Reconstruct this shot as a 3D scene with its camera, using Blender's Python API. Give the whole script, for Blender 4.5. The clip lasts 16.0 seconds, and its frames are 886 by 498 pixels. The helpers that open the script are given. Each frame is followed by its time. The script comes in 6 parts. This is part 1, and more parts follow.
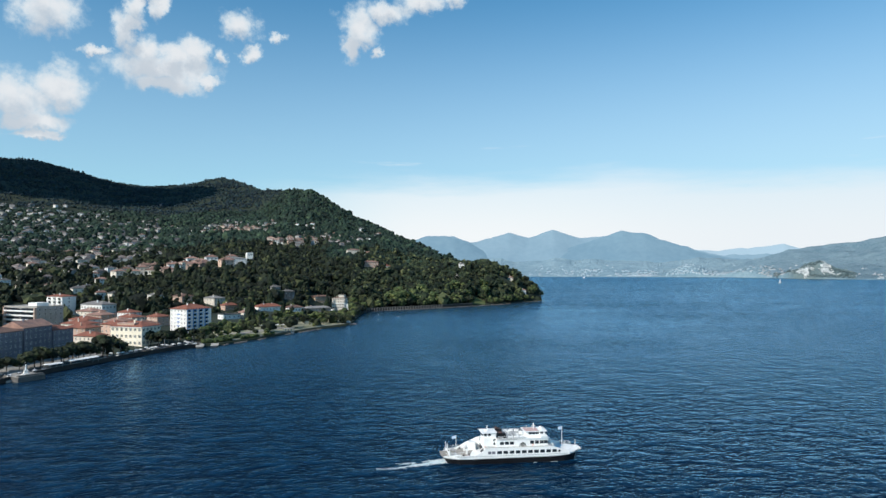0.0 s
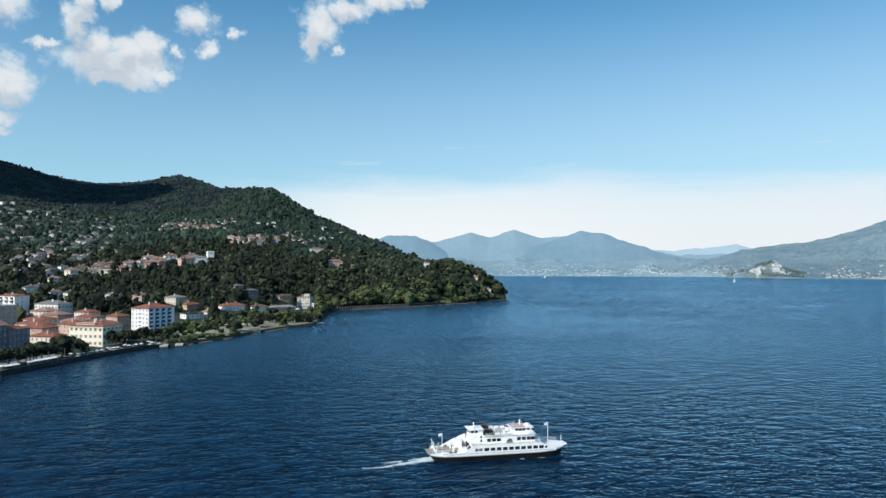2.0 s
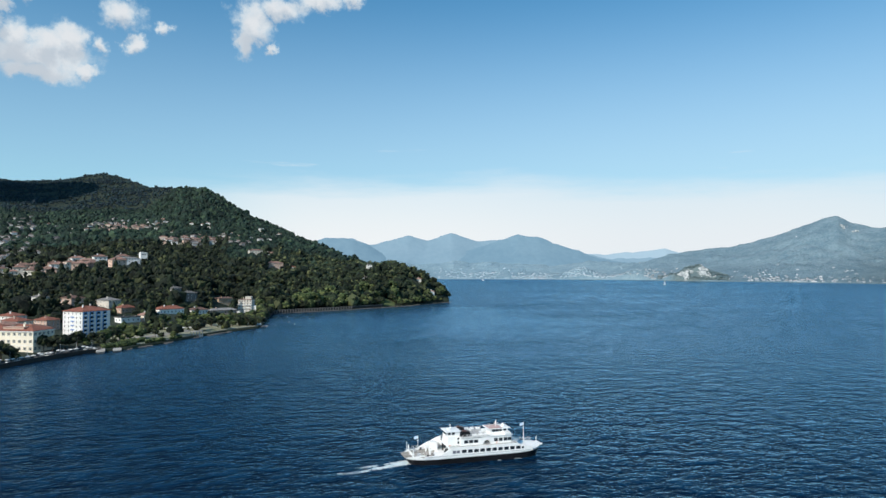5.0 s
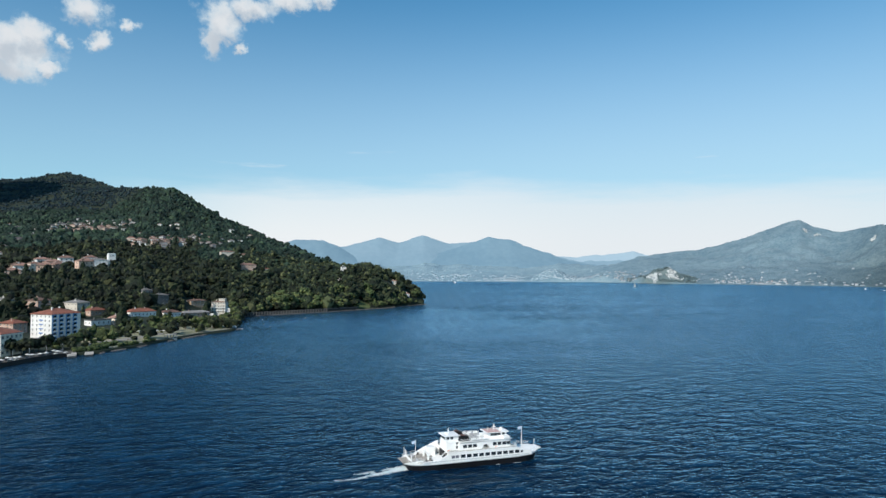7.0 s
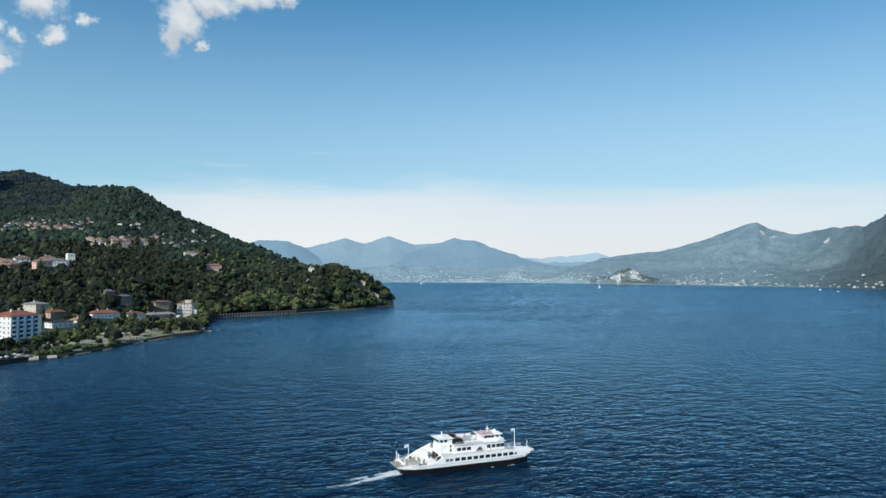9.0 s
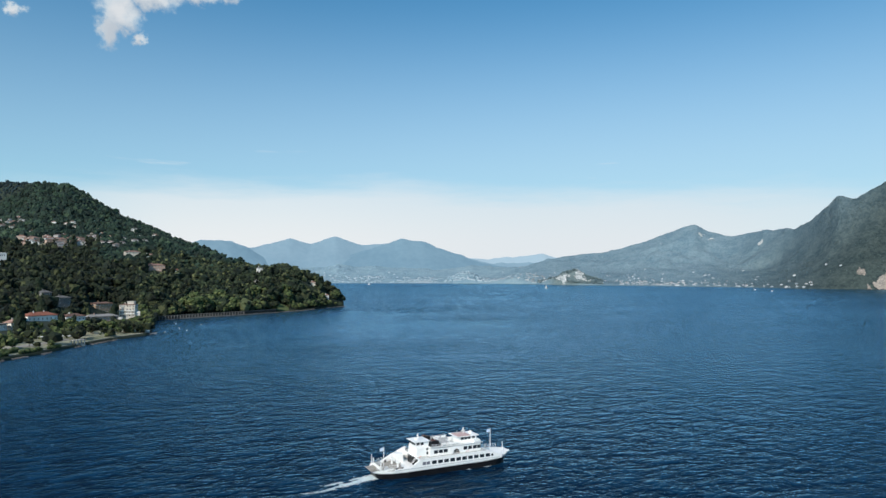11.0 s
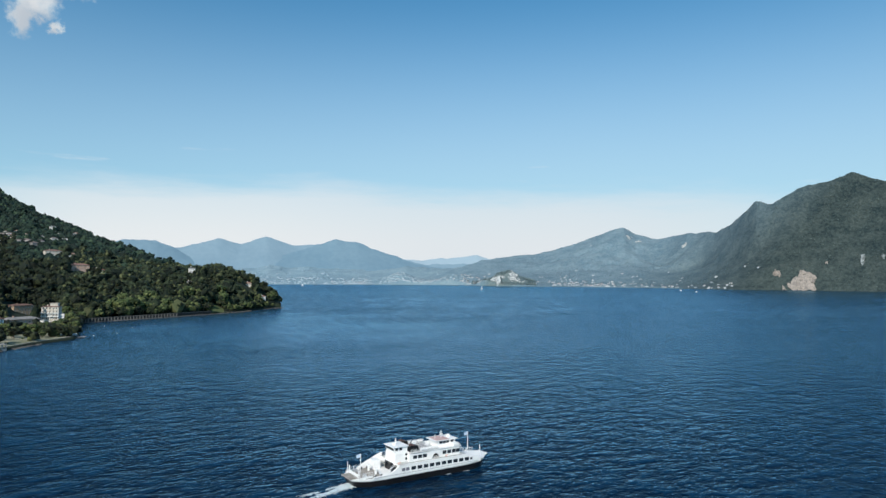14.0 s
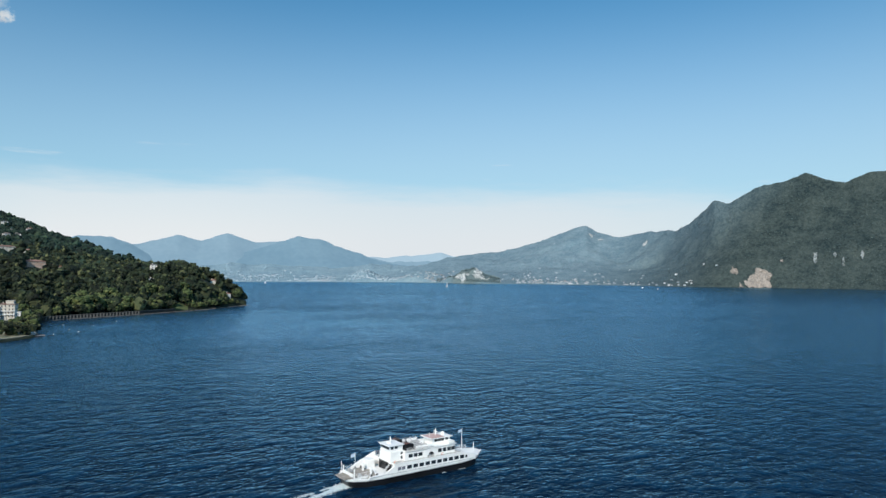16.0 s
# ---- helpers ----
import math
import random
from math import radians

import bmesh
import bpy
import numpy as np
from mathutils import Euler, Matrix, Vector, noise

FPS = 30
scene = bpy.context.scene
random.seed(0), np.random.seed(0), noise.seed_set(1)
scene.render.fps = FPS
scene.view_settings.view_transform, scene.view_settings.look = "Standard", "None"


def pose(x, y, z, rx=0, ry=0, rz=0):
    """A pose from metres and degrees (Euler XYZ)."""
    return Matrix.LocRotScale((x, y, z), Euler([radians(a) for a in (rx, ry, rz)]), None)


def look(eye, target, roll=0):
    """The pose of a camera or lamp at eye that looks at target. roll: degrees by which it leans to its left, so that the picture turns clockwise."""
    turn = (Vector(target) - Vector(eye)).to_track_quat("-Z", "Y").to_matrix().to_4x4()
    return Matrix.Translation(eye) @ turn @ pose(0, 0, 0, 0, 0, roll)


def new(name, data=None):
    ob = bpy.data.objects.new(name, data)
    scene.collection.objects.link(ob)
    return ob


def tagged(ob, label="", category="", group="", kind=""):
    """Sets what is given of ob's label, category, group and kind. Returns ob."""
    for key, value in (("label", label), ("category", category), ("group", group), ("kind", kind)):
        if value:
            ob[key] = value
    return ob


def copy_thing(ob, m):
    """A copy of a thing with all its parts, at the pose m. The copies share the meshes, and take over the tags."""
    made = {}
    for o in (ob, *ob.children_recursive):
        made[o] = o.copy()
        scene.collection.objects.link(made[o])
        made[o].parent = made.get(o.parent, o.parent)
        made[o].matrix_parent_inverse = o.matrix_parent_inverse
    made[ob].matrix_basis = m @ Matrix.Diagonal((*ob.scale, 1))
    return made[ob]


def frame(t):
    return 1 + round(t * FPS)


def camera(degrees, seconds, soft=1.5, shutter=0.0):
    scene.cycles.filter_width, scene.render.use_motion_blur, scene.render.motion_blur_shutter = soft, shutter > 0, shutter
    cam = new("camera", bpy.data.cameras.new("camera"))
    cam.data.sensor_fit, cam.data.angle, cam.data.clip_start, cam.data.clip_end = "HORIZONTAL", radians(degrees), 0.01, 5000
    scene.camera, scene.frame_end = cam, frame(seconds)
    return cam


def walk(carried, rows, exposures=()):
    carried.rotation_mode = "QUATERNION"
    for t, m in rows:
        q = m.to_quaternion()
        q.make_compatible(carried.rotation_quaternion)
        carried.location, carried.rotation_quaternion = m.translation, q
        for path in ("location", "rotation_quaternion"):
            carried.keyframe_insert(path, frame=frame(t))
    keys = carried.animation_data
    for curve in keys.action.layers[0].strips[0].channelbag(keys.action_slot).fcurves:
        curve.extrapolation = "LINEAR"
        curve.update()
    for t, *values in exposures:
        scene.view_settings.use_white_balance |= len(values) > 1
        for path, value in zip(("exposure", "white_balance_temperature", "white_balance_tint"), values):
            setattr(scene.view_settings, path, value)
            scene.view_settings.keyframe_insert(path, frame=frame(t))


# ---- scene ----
cam = camera(67.2, 16.0, soft=1.5)
# seconds, east, north, height, heading (degrees, left positive), upward pitch, lean
PATH = [
    (0.0, 31.16, -14.96, 58.98, 1.573, 1.353, -0.006),
    (0.5, 29.19, -14.28, 58.63, 1.030, 1.346, 0.001),
    (1.0, 27.22, -13.60, 58.28, -0.056, 1.346, 0.025),
    (1.5, 25.24, -12.92, 57.95, -0.893, 1.344, 0.031),
    (2.0, 23.27, -12.22, 57.63, -1.830, 1.336, 0.033),
    (2.5, 21.29, -11.50, 57.33, -2.420, 1.360, 0.074),
    (3.0, 19.31, -10.76, 57.05, -4.773, 1.384, 0.030),
    (3.5, 17.33, -9.99, 56.80, -5.142, 1.395, 0.053),
    (4.0, 15.36, -9.19, 56.57, -5.781, 1.474, 0.082),
    (6.5, 5.65, -3.91, 56.12, -9.311, 1.779, 0.249),
    (7.0, 3.76, -2.63, 56.01, -9.890, 1.823, 0.255),
    (7.5, 1.88, -1.33, 55.90, -10.485, 1.853, 0.273),
    (8.0, 0.00, -0.00, 55.79, -11.035, 1.886, 0.294),
    (8.5, -1.87, 1.35, 55.67, -11.971, 1.898, 0.289),
    (9.0, -3.73, 2.73, 55.54, -12.944, 1.937, 0.295),
    (11.5, -12.61, 10.64, 54.74, -18.691, 2.034, 0.267),
    (12.0, -14.27, 12.38, 54.59, -19.709, 2.055, 0.249),
    (12.5, -15.92, 14.14, 54.45, -20.612, 2.091, 0.293),
    (13.0, -17.55, 15.92, 54.30, -21.557, 2.113, 0.321),
    (13.5, -19.17, 17.70, 54.14, -22.479, 2.158, 0.371),
    (14.0, -20.78, 19.49, 53.98, -23.338, 2.168, 0.373),
    (14.5, -22.39, 21.28, 53.79, -24.209, 2.190, 0.375),
    (15.0, -23.99, 23.07, 53.58, -25.134, 2.221, 0.385),
    (15.5, -25.59, 24.85, 53.35, -26.000, 2.109, 0.351),
    (16.0, -27.20, 26.63, 53.11, -26.519, 1.982, 0.425),
]


def flying_pose(x, y, z, heading, pitch, lean):
    return pose(x, y, z, 0, 0, heading) @ pose(0, 0, 0, 90 + pitch) @ pose(0, 0, 0, 0, 0, lean)


walk(cam, [(t, flying_pose(x, y, z, h, p, l)) for t, x, y, z, h, p, l in PATH], [(0.0, 0.0), (4.0, -0.04), (8.0, -0.10), (16.0, -0.17)])

# ---- sky and sun ----
SUN_AZIMUTH, SUN_HEIGHT = 226.0, 36.0     # degrees clockwise from north (+y), degrees up
sun_way = Vector((math.sin(radians(SUN_AZIMUTH)) * math.cos(radians(SUN_HEIGHT)), math.cos(radians(SUN_AZIMUTH)) * math.cos(radians(SUN_HEIGHT)), math.sin(radians(SUN_HEIGHT))))
sun = new("sun", bpy.data.lights.new("sun", "SUN"))
sun.data.energy, sun.data.angle, sun.data.color = 5.0, radians(0.5), (1.0, 0.93, 0.84)
sun.matrix_world = look((0, 0, 500), Vector((0, 0, 500)) - sun_way)


class Nodes:
    """Short calls for building a node tree."""

    def __init__(self, tree):
        self.tree = tree
        tree.nodes.clear()

    def add(self, kind, inputs=None):
        node = self.tree.nodes.new(kind)
        for key, value in (inputs or {}).items():
            if isinstance(value, bpy.types.NodeSocket):
                self.tree.links.new(value, node.inputs[key])
            else:
                node.inputs[key].default_value = value
        return node

    def math(self, operation, a, b=0.0, c=0.0, clamp=False):
        node = self.add("ShaderNodeMath", {0: a, 1: b, 2: c})
        node.operation, node.use_clamp = operation, clamp
        return node.outputs[0]

    def vec(self, operation, a, b=(0, 0, 0)):
        node = self.add("ShaderNodeVectorMath", {0: a, 1: b})
        node.operation = operation
        return node.outputs["Value" if operation in ("LENGTH", "DOT_PRODUCT") else "Vector"]

    def smooth(self, value, low, high, to_low=0.0, to_high=1.0):
        node = self.add("ShaderNodeMapRange", {"Value": value, "From Min": low, "From Max": high, "To Min": to_low, "To Max": to_high})
        node.interpolation_type = "SMOOTHSTEP"
        return node.outputs["Result"]

    def noise(self, vector, scale, detail=3.0, rough=0.55, distort=0.0):
        return self.add("ShaderNodeTexNoise", {"Vector": vector, "Scale": scale, "Detail": detail, "Roughness": rough, "Distortion": distort}).outputs["Fac"]

    def mix(self, fac, a, b):
        node = self.add("ShaderNodeMix", {"Factor": fac})
        node.data_type = "RGBA"
        for socket, value in ((node.inputs[6], a), (node.inputs[7], b)):
            if isinstance(value, bpy.types.NodeSocket):
                self.tree.links.new(value, socket)
            else:
                socket.default_value = (*value[:3], 1.0)
        return node.outputs[2]


world = bpy.data.worlds.new("world")
scene.world = world
world.use_nodes = True
n = Nodes(world.node_tree)
sky = n.add("ShaderNodeTexSky")
sky.sky_type, sky.sun_disc = "NISHITA", False
sky.sun_elevation, sky.sun_rotation = radians(SUN_HEIGHT), radians(SUN_AZIMUTH)
sky.altitude, sky.air_density, sky.dust_density, sky.ozone_density = 200.0, 1.0, 0.25, 2.0
way = n.add("ShaderNodeTexCoord").outputs["Generated"]
axes = n.add("ShaderNodeSeparateXYZ", {0: way})
azimuth = n.math("ARCTAN2", axes.outputs[0], axes.outputs[1])
height = n.math("ARCSINE", axes.outputs[2])
chart = n.add("ShaderNodeCombineXYZ", {0: azimuth, 1: height, 2: 0.0}).outputs[0]
wobble = n.noise(chart, 22.0, 6.0, 0.55, 0.2)
fine = n.noise(chart, 80.0, 4.0, 0.6)
# fair-weather clouds: azimuth, height, half-width, half-height in degrees
CLOUDS = [
    (-24.6, 15.3, 4.6, 1.4), (-22.2, 16.8, 1.3, 1.3), (-25.9, 16.3, 2.3, 1.4), (-23.6, 16.3, 1.4, 1.1), (-24.4, 14.3, 3.4, 1.0), (-27.2, 17.9, 1.1, 1.8), (-26.5, 19.6, 1.0, 1.6), (-25.6, 20.8, 1.4, 0.7), (-24.8, 19.9, 0.7, 1.3),
    (-18.7, 19.1, 1.8, 1.3), (-20.1, 16.5, 0.9, 0.7), (-17.8, 16.9, 0.9, 0.8), (-15.7, 18.2, 0.8, 0.5), (-20.9, 14.6, 1.2, 0.6), (-29.4, 15.9, 1.7, 0.4),
    (-8.9, 19.5, 2.0, 1.7), (-9.2, 18.2, 1.1, 1.3), (-6.6, 20.9, 2.4, 1.1), (-3.4, 21.6, 2.8, 0.8), (-0.5, 21.8, 1.3, 0.8), (-7.5, 17.6, 0.7, 0.5),
    (-32.6, 18.5, 2.5, 2.1), (-31.6, 13.2, 2.6, 1.9), (-34.5, 12.0, 3.0, 2.1), (-33.4, 10.4, 3.2, 0.8), (-32.8, 9.5, 2.2, 0.4), (-36.7, 11.7, 2.9, 2.4), (-42.0, 15.0, 4.0, 3.0),
]
# ragged edges: the chart is stirred before the clouds are laid on it
stir = n.add("ShaderNodeTexNoise", {"Vector": chart, "Scale": 34.0, "Detail": 7.0, "Roughness": 0.62}).outputs["Color"]
stirred = n.vec("ADD", chart, n.vec("MULTIPLY", n.vec("SUBTRACT", stir, (0.5, 0.5, 0.5)), (0.052, 0.040, 0.0)))
cover, belly = -1.0, -1.0
for a, e, w, h in CLOUDS:
    off = n.vec("MULTIPLY", n.vec("SUBTRACT", stirred, (radians(a), radians(e), 0)), (1 / radians(w * 1.14), 1 / radians(h * 1.14), 0))
    cover = n.math("MAXIMUM", cover, n.math("SUBTRACT", 1.0, n.vec("LENGTH", off)))
    below = n.vec("ADD", off, (0.0, 0.75, 0.0))
    belly = n.math("MAXIMUM", belly, n.math("SUBTRACT", 0.85, n.vec("LENGTH", below)))
cover = n.math("ADD", cover, n.math("MULTIPLY", n.math("SUBTRACT", wobble, 0.5), 1.15))
cover = n.math("ADD", cover, n.math("MULTIPLY", n.math("SUBTRACT", fine, 0.5), 0.5))
cloud = n.math("MULTIPLY", n.smooth(cover, 0.02, 0.58), 0.97)
belly = n.smooth(n.math("ADD", belly, n.math("MULTIPLY", n.math("SUBTRACT", wobble, 0.5), -1.2)), 0.0, 0.7, 0.0, 0.75)
# a bank of thin white cloud low over the lake
streaks = n.noise(n.vec("MULTIPLY", chart, (1.0, 7.0, 1.0)), 3.2, 5.0, 0.6)
bank_top = n.math("ADD", height, n.math("MULTIPLY", n.math("SUBTRACT", streaks, 0.5), 0.075))
bank_top = n.math("ADD", bank_top, n.math("MULTIPLY", n.math("ABSOLUTE", n.math("SUBTRACT", azimuth, 0.22)), 0.03))
bank = n.math("MULTIPLY", n.smooth(bank_top, 0.150, 0.100, 0.0, 1.0), n.smooth(height, 0.14, 0.03, 0.62, 0.95))
bank = n.math("MULTIPLY", bank, n.smooth(azimuth, -0.45, -0.05))
bank = n.math("MULTIPLY", bank, n.smooth(azimuth, 1.25, 0.55, 0.35, 1.0))
wisps = n.noise(n.vec("MULTIPLY", chart, (1.0, 9.0, 1.0)), 5.0, 4.0, 0.55)
wisp = n.math("MULTIPLY", n.smooth(wisps, 0.63, 0.8), n.math("MULTIPLY", n.smooth(height, 0.10, 0.13), n.smooth(height, 0.19, 0.15, 0.0, 0.7)))
SKY_STRENGTH = 0.11
clear = n.vec("MULTIPLY", sky.outputs[0], (SKY_STRENGTH * 0.505, SKY_STRENGTH * 1.12, SKY_STRENGTH * 1.27))
haze = n.math("MULTIPLY", n.smooth(height, 0.44, 0.07, 0.0, 0.62), n.smooth(azimuth, -0.6, 0.7, 0.68, 1.10))
clear = n.mix(haze, clear, (0.60, 0.735, 0.825))
cloud_tone = n.mix(n.smooth(cover, 0.1, 0.9), (0.52, 0.68, 0.80), (0.80, 0.83, 0.86))
cloud_tone = n.mix(belly, cloud_tone, (0.50, 0.57, 0.65))
bank_tone = n.mix(n.smooth(azimuth, 0.05, 0.45), (0.92, 0.94, 0.96), (0.85, 0.89, 0.93))
shade = n.mix(n.math("MAXIMUM", bank, wisp), clear, bank_tone)
shade = n.mix(cloud, shade, cloud_tone)
back = n.add("ShaderNodeBackground", {"Color": shade, "Strength": 1.0})
n.add("ShaderNodeOutputWorld", {"Surface": back.outputs[0]})

# ---- materials ----


def surface(name, light, dark, scale=0.5, rough=0.8, metal=0.0, bump=0.0, bump_scale=None, detail=4.0, vary=0.0, island=0.0, spec=0.4, fine=0.0):
    """A material that wanders between two colours at one scale and its grain; vary: from object to object; island: from piece to piece."""
    m = bpy.data.materials.new(name)
    m.use_nodes = True
    n = Nodes(m.node_tree)
    where = n.add("ShaderNodeTexCoord").outputs["Object"]
    fac = n.smooth(n.noise(where, scale, detail, 0.6), 0.32, 0.68)
    if fine:
        fac = n.math("ADD", n.math("MULTIPLY", fac, 1 - fine), n.math("MULTIPLY", n.smooth(n.noise(where, scale * 7.3, 4.0, 0.6), 0.35, 0.65), fine))
    colour = n.mix(fac, dark, light)
    if vary or island:
        source = n.add("ShaderNodeObjectInfo").outputs["Random"] if vary else n.add("ShaderNodeNewGeometry").outputs["Random Per Island"]
        amount = vary or island
        colour = n.vec("SCALE", colour)
        colour.node.inputs["Scale"].default_value = 1.0
        n.tree.links.new(n.math("ADD", 1.0 - amount, n.math("MULTIPLY", source, 2 * amount)), colour.node.inputs["Scale"])
    inputs = {"Base Color": colour, "Roughness": rough, "Metallic": metal, "Specular IOR Level": spec}
    if bump:
        inputs["Normal"] = n.add("ShaderNodeBump", {"Height": n.noise(where, bump_scale or scale * 4, 5.0, 0.6), "Strength": 0.8, "Distance": bump}).outputs[0]
    body = n.add("ShaderNodeBsdfPrincipled", inputs)
    n.add("ShaderNodeOutputMaterial", {"Surface": body.outputs[0]})
    return m


def foliage(name, tints, scale=0.022, island=0.34):
    """Leaves: three greens that change from crown to crown and across the slope."""
    m = bpy.data.materials.new(name)
    m.use_nodes = True
    n = Nodes(m.node_tree)
    where = n.add("ShaderNodeTexCoord").outputs["Object"]
    chance = n.add("ShaderNodeNewGeometry").outputs["Random Per Island"]
    slope = n.smooth(n.noise(where, scale, 3.0, 0.6), 0.35, 0.65)
    colour = n.mix(n.smooth(n.math("ADD", n.math("MULTIPLY", chance, 0.55), n.math("MULTIPLY", slope, 0.45)), 0.15, 0.9), tints[0], tints[1])
    colour = n.mix(n.smooth(n.math("FRACT", n.math("MULTIPLY", chance, 7.31)), 0.80, 0.95), colour, tints[2])
    colour = n.vec("SCALE", colour)
    n.tree.links.new(n.math("ADD", 1.0 - island, n.math("MULTIPLY", n.math("FRACT", n.math("MULTIPLY", chance, 31.7)), 2 * island)), colour.node.inputs["Scale"])
    bump = n.add("ShaderNodeBump", {"Height": n.noise(where, 1.3, 4.0, 0.65), "Strength": 1.0, "Distance": 0.8}).outputs[0]
    body = n.add("ShaderNodeBsdfPrincipled", {"Base Color": colour, "Roughness": 0.75, "Specular IOR Level": 0.25, "Normal": bump})
    n.add("ShaderNodeOutputMaterial", {"Surface": body.outputs[0]})
    return m


def lake_material():
    m = bpy.data.materials.new("lake_water")
    m.use_nodes = True
    n = Nodes(m.node_tree)
    where = n.add("ShaderNodeTexCoord").outputs["Object"]
    turned = n.add("ShaderNodeVectorRotate", {"Vector": where, "Angle": radians(-8)}).outputs[0]

    def waves(scale, stretch, detail, turn=0.0):
        """Low wind waves, longer along their crests than across."""
        way = n.add("ShaderNodeVectorRotate", {"Vector": turned, "Angle": radians(turn)}).outputs[0]
        return n.math("SUBTRACT", n.noise(n.vec("MULTIPLY", way, (stretch, 1.0, 1.0)), scale, detail, 0.55, 0.25), 0.5)

    patches = n.smooth(n.noise(n.vec("MULTIPLY", turned, (0.4, 1.0, 1.0)), 0.006, 4.0, 0.6), 0.35, 0.65)
    long, middle, short = waves(0.085, 0.75, 1.0, 12.0), waves(0.24, 0.62, 2.0), waves(0.66, 0.7, 2.0, -16.0)
    rise = n.math("MULTIPLY", long, 0.75)
    rise = n.math("ADD", rise, n.math("MULTIPLY", middle, 1.05))
    rise = n.math("ADD", rise, n.math("MULTIPLY", short, 0.46))
    rise = n.math("MULTIPLY", rise, n.math("ADD", 0.8, n.math("MULTIPLY", patches, 0.4)))
    bump = n.add("ShaderNodeBump", {"Height": rise, "Strength": 1.0, "Distance": 1.0}).outputs[0]
    # wave contrast put into the colour: crests paler as if lit through, troughs darker
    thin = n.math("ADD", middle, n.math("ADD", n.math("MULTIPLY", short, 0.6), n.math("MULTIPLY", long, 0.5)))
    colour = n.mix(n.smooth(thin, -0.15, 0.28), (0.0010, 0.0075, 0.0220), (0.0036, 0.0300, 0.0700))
    depth = n.add("ShaderNodeBsdfDiffuse", {"Color": colour, "Normal": bump})
    gloss = n.add("ShaderNodeBsdfGlossy", {"Color": (0.46, 0.71, 0.855, 1.0), "Roughness": 0.24, "Normal": bump})
    fresnel = n.add("ShaderNodeFresnel", {"IOR": 1.41, "Normal": bump}).outputs[0]
    fresnel = n.math("MULTIPLY", n.math("POWER", fresnel, 1.75), 1.35, clamp=True)
    # reflection varied by painted streaks, most far out where the waves run together
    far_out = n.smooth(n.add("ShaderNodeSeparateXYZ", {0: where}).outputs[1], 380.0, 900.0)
    gloss_streaks = n.math("MULTIPLY", waves(0.095, 1.7, 2.0), 0.5)
    gloss_streaks = n.math("ADD", gloss_streaks, n.math("MULTIPLY", n.math("MULTIPLY", waves(0.026, 5.5, 3.0, 2.0), far_out), 2.0))
    fresnel = n.math("MULTIPLY", fresnel, n.math("ADD", 1.0, gloss_streaks), clamp=True)
    # reflection raised in a painted patch on the open water off the headland
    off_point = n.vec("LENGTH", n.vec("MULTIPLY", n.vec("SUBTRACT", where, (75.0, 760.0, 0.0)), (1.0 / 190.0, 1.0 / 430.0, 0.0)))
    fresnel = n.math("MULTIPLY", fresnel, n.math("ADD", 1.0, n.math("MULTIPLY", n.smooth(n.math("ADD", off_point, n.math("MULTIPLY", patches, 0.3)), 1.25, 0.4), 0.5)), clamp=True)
    # reflection lowered in a patch by the town, a darkening painted in
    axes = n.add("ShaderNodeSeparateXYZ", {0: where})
    dim_patch = n.math("MULTIPLY", n.smooth(n.math("ADD", axes.outputs[0], n.math("MULTIPLY", patches, 40.0)), 60.0, -80.0), n.smooth(axes.outputs[1], 430.0, 210.0))
    fresnel = n.math("MULTIPLY", fresnel, n.math("SUBTRACT", 1.0, n.math("MULTIPLY", dim_patch, 0.28)))
    body = n.add("ShaderNodeMixShader", {0: fresnel, 1: depth.outputs[0], 2: gloss.outputs[0]})
    n.add("ShaderNodeOutputMaterial", {"Surface": body.outputs[0]})
    return m


WATER = lake_material()
SOIL = surface("hillside", (0.024, 0.036, 0.018), (0.010, 0.018, 0.010), 0.02, 0.95, bump=1.5, bump_scale=0.12, fine=0.4)


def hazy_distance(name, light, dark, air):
    """A far range; most of what one sees is haze added as glow."""
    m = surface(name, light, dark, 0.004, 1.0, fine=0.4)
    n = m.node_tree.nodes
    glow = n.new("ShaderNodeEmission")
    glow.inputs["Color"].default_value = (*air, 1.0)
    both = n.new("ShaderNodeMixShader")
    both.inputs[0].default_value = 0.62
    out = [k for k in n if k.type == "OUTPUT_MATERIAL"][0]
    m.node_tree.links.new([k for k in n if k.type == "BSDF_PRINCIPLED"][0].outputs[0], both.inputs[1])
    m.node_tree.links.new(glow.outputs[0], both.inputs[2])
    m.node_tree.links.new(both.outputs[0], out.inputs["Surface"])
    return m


DISTANCE = hazy_distance("haze_blue_hills", (0.29, 0.41, 0.48), (0.19, 0.30, 0.38), (0.250, 0.405, 0.535))
DISTANCE_FRONT = hazy_distance("haze_blue_front_hills", (0.25, 0.37, 0.44), (0.14, 0.25, 0.33), (0.200, 0.352, 0.480))

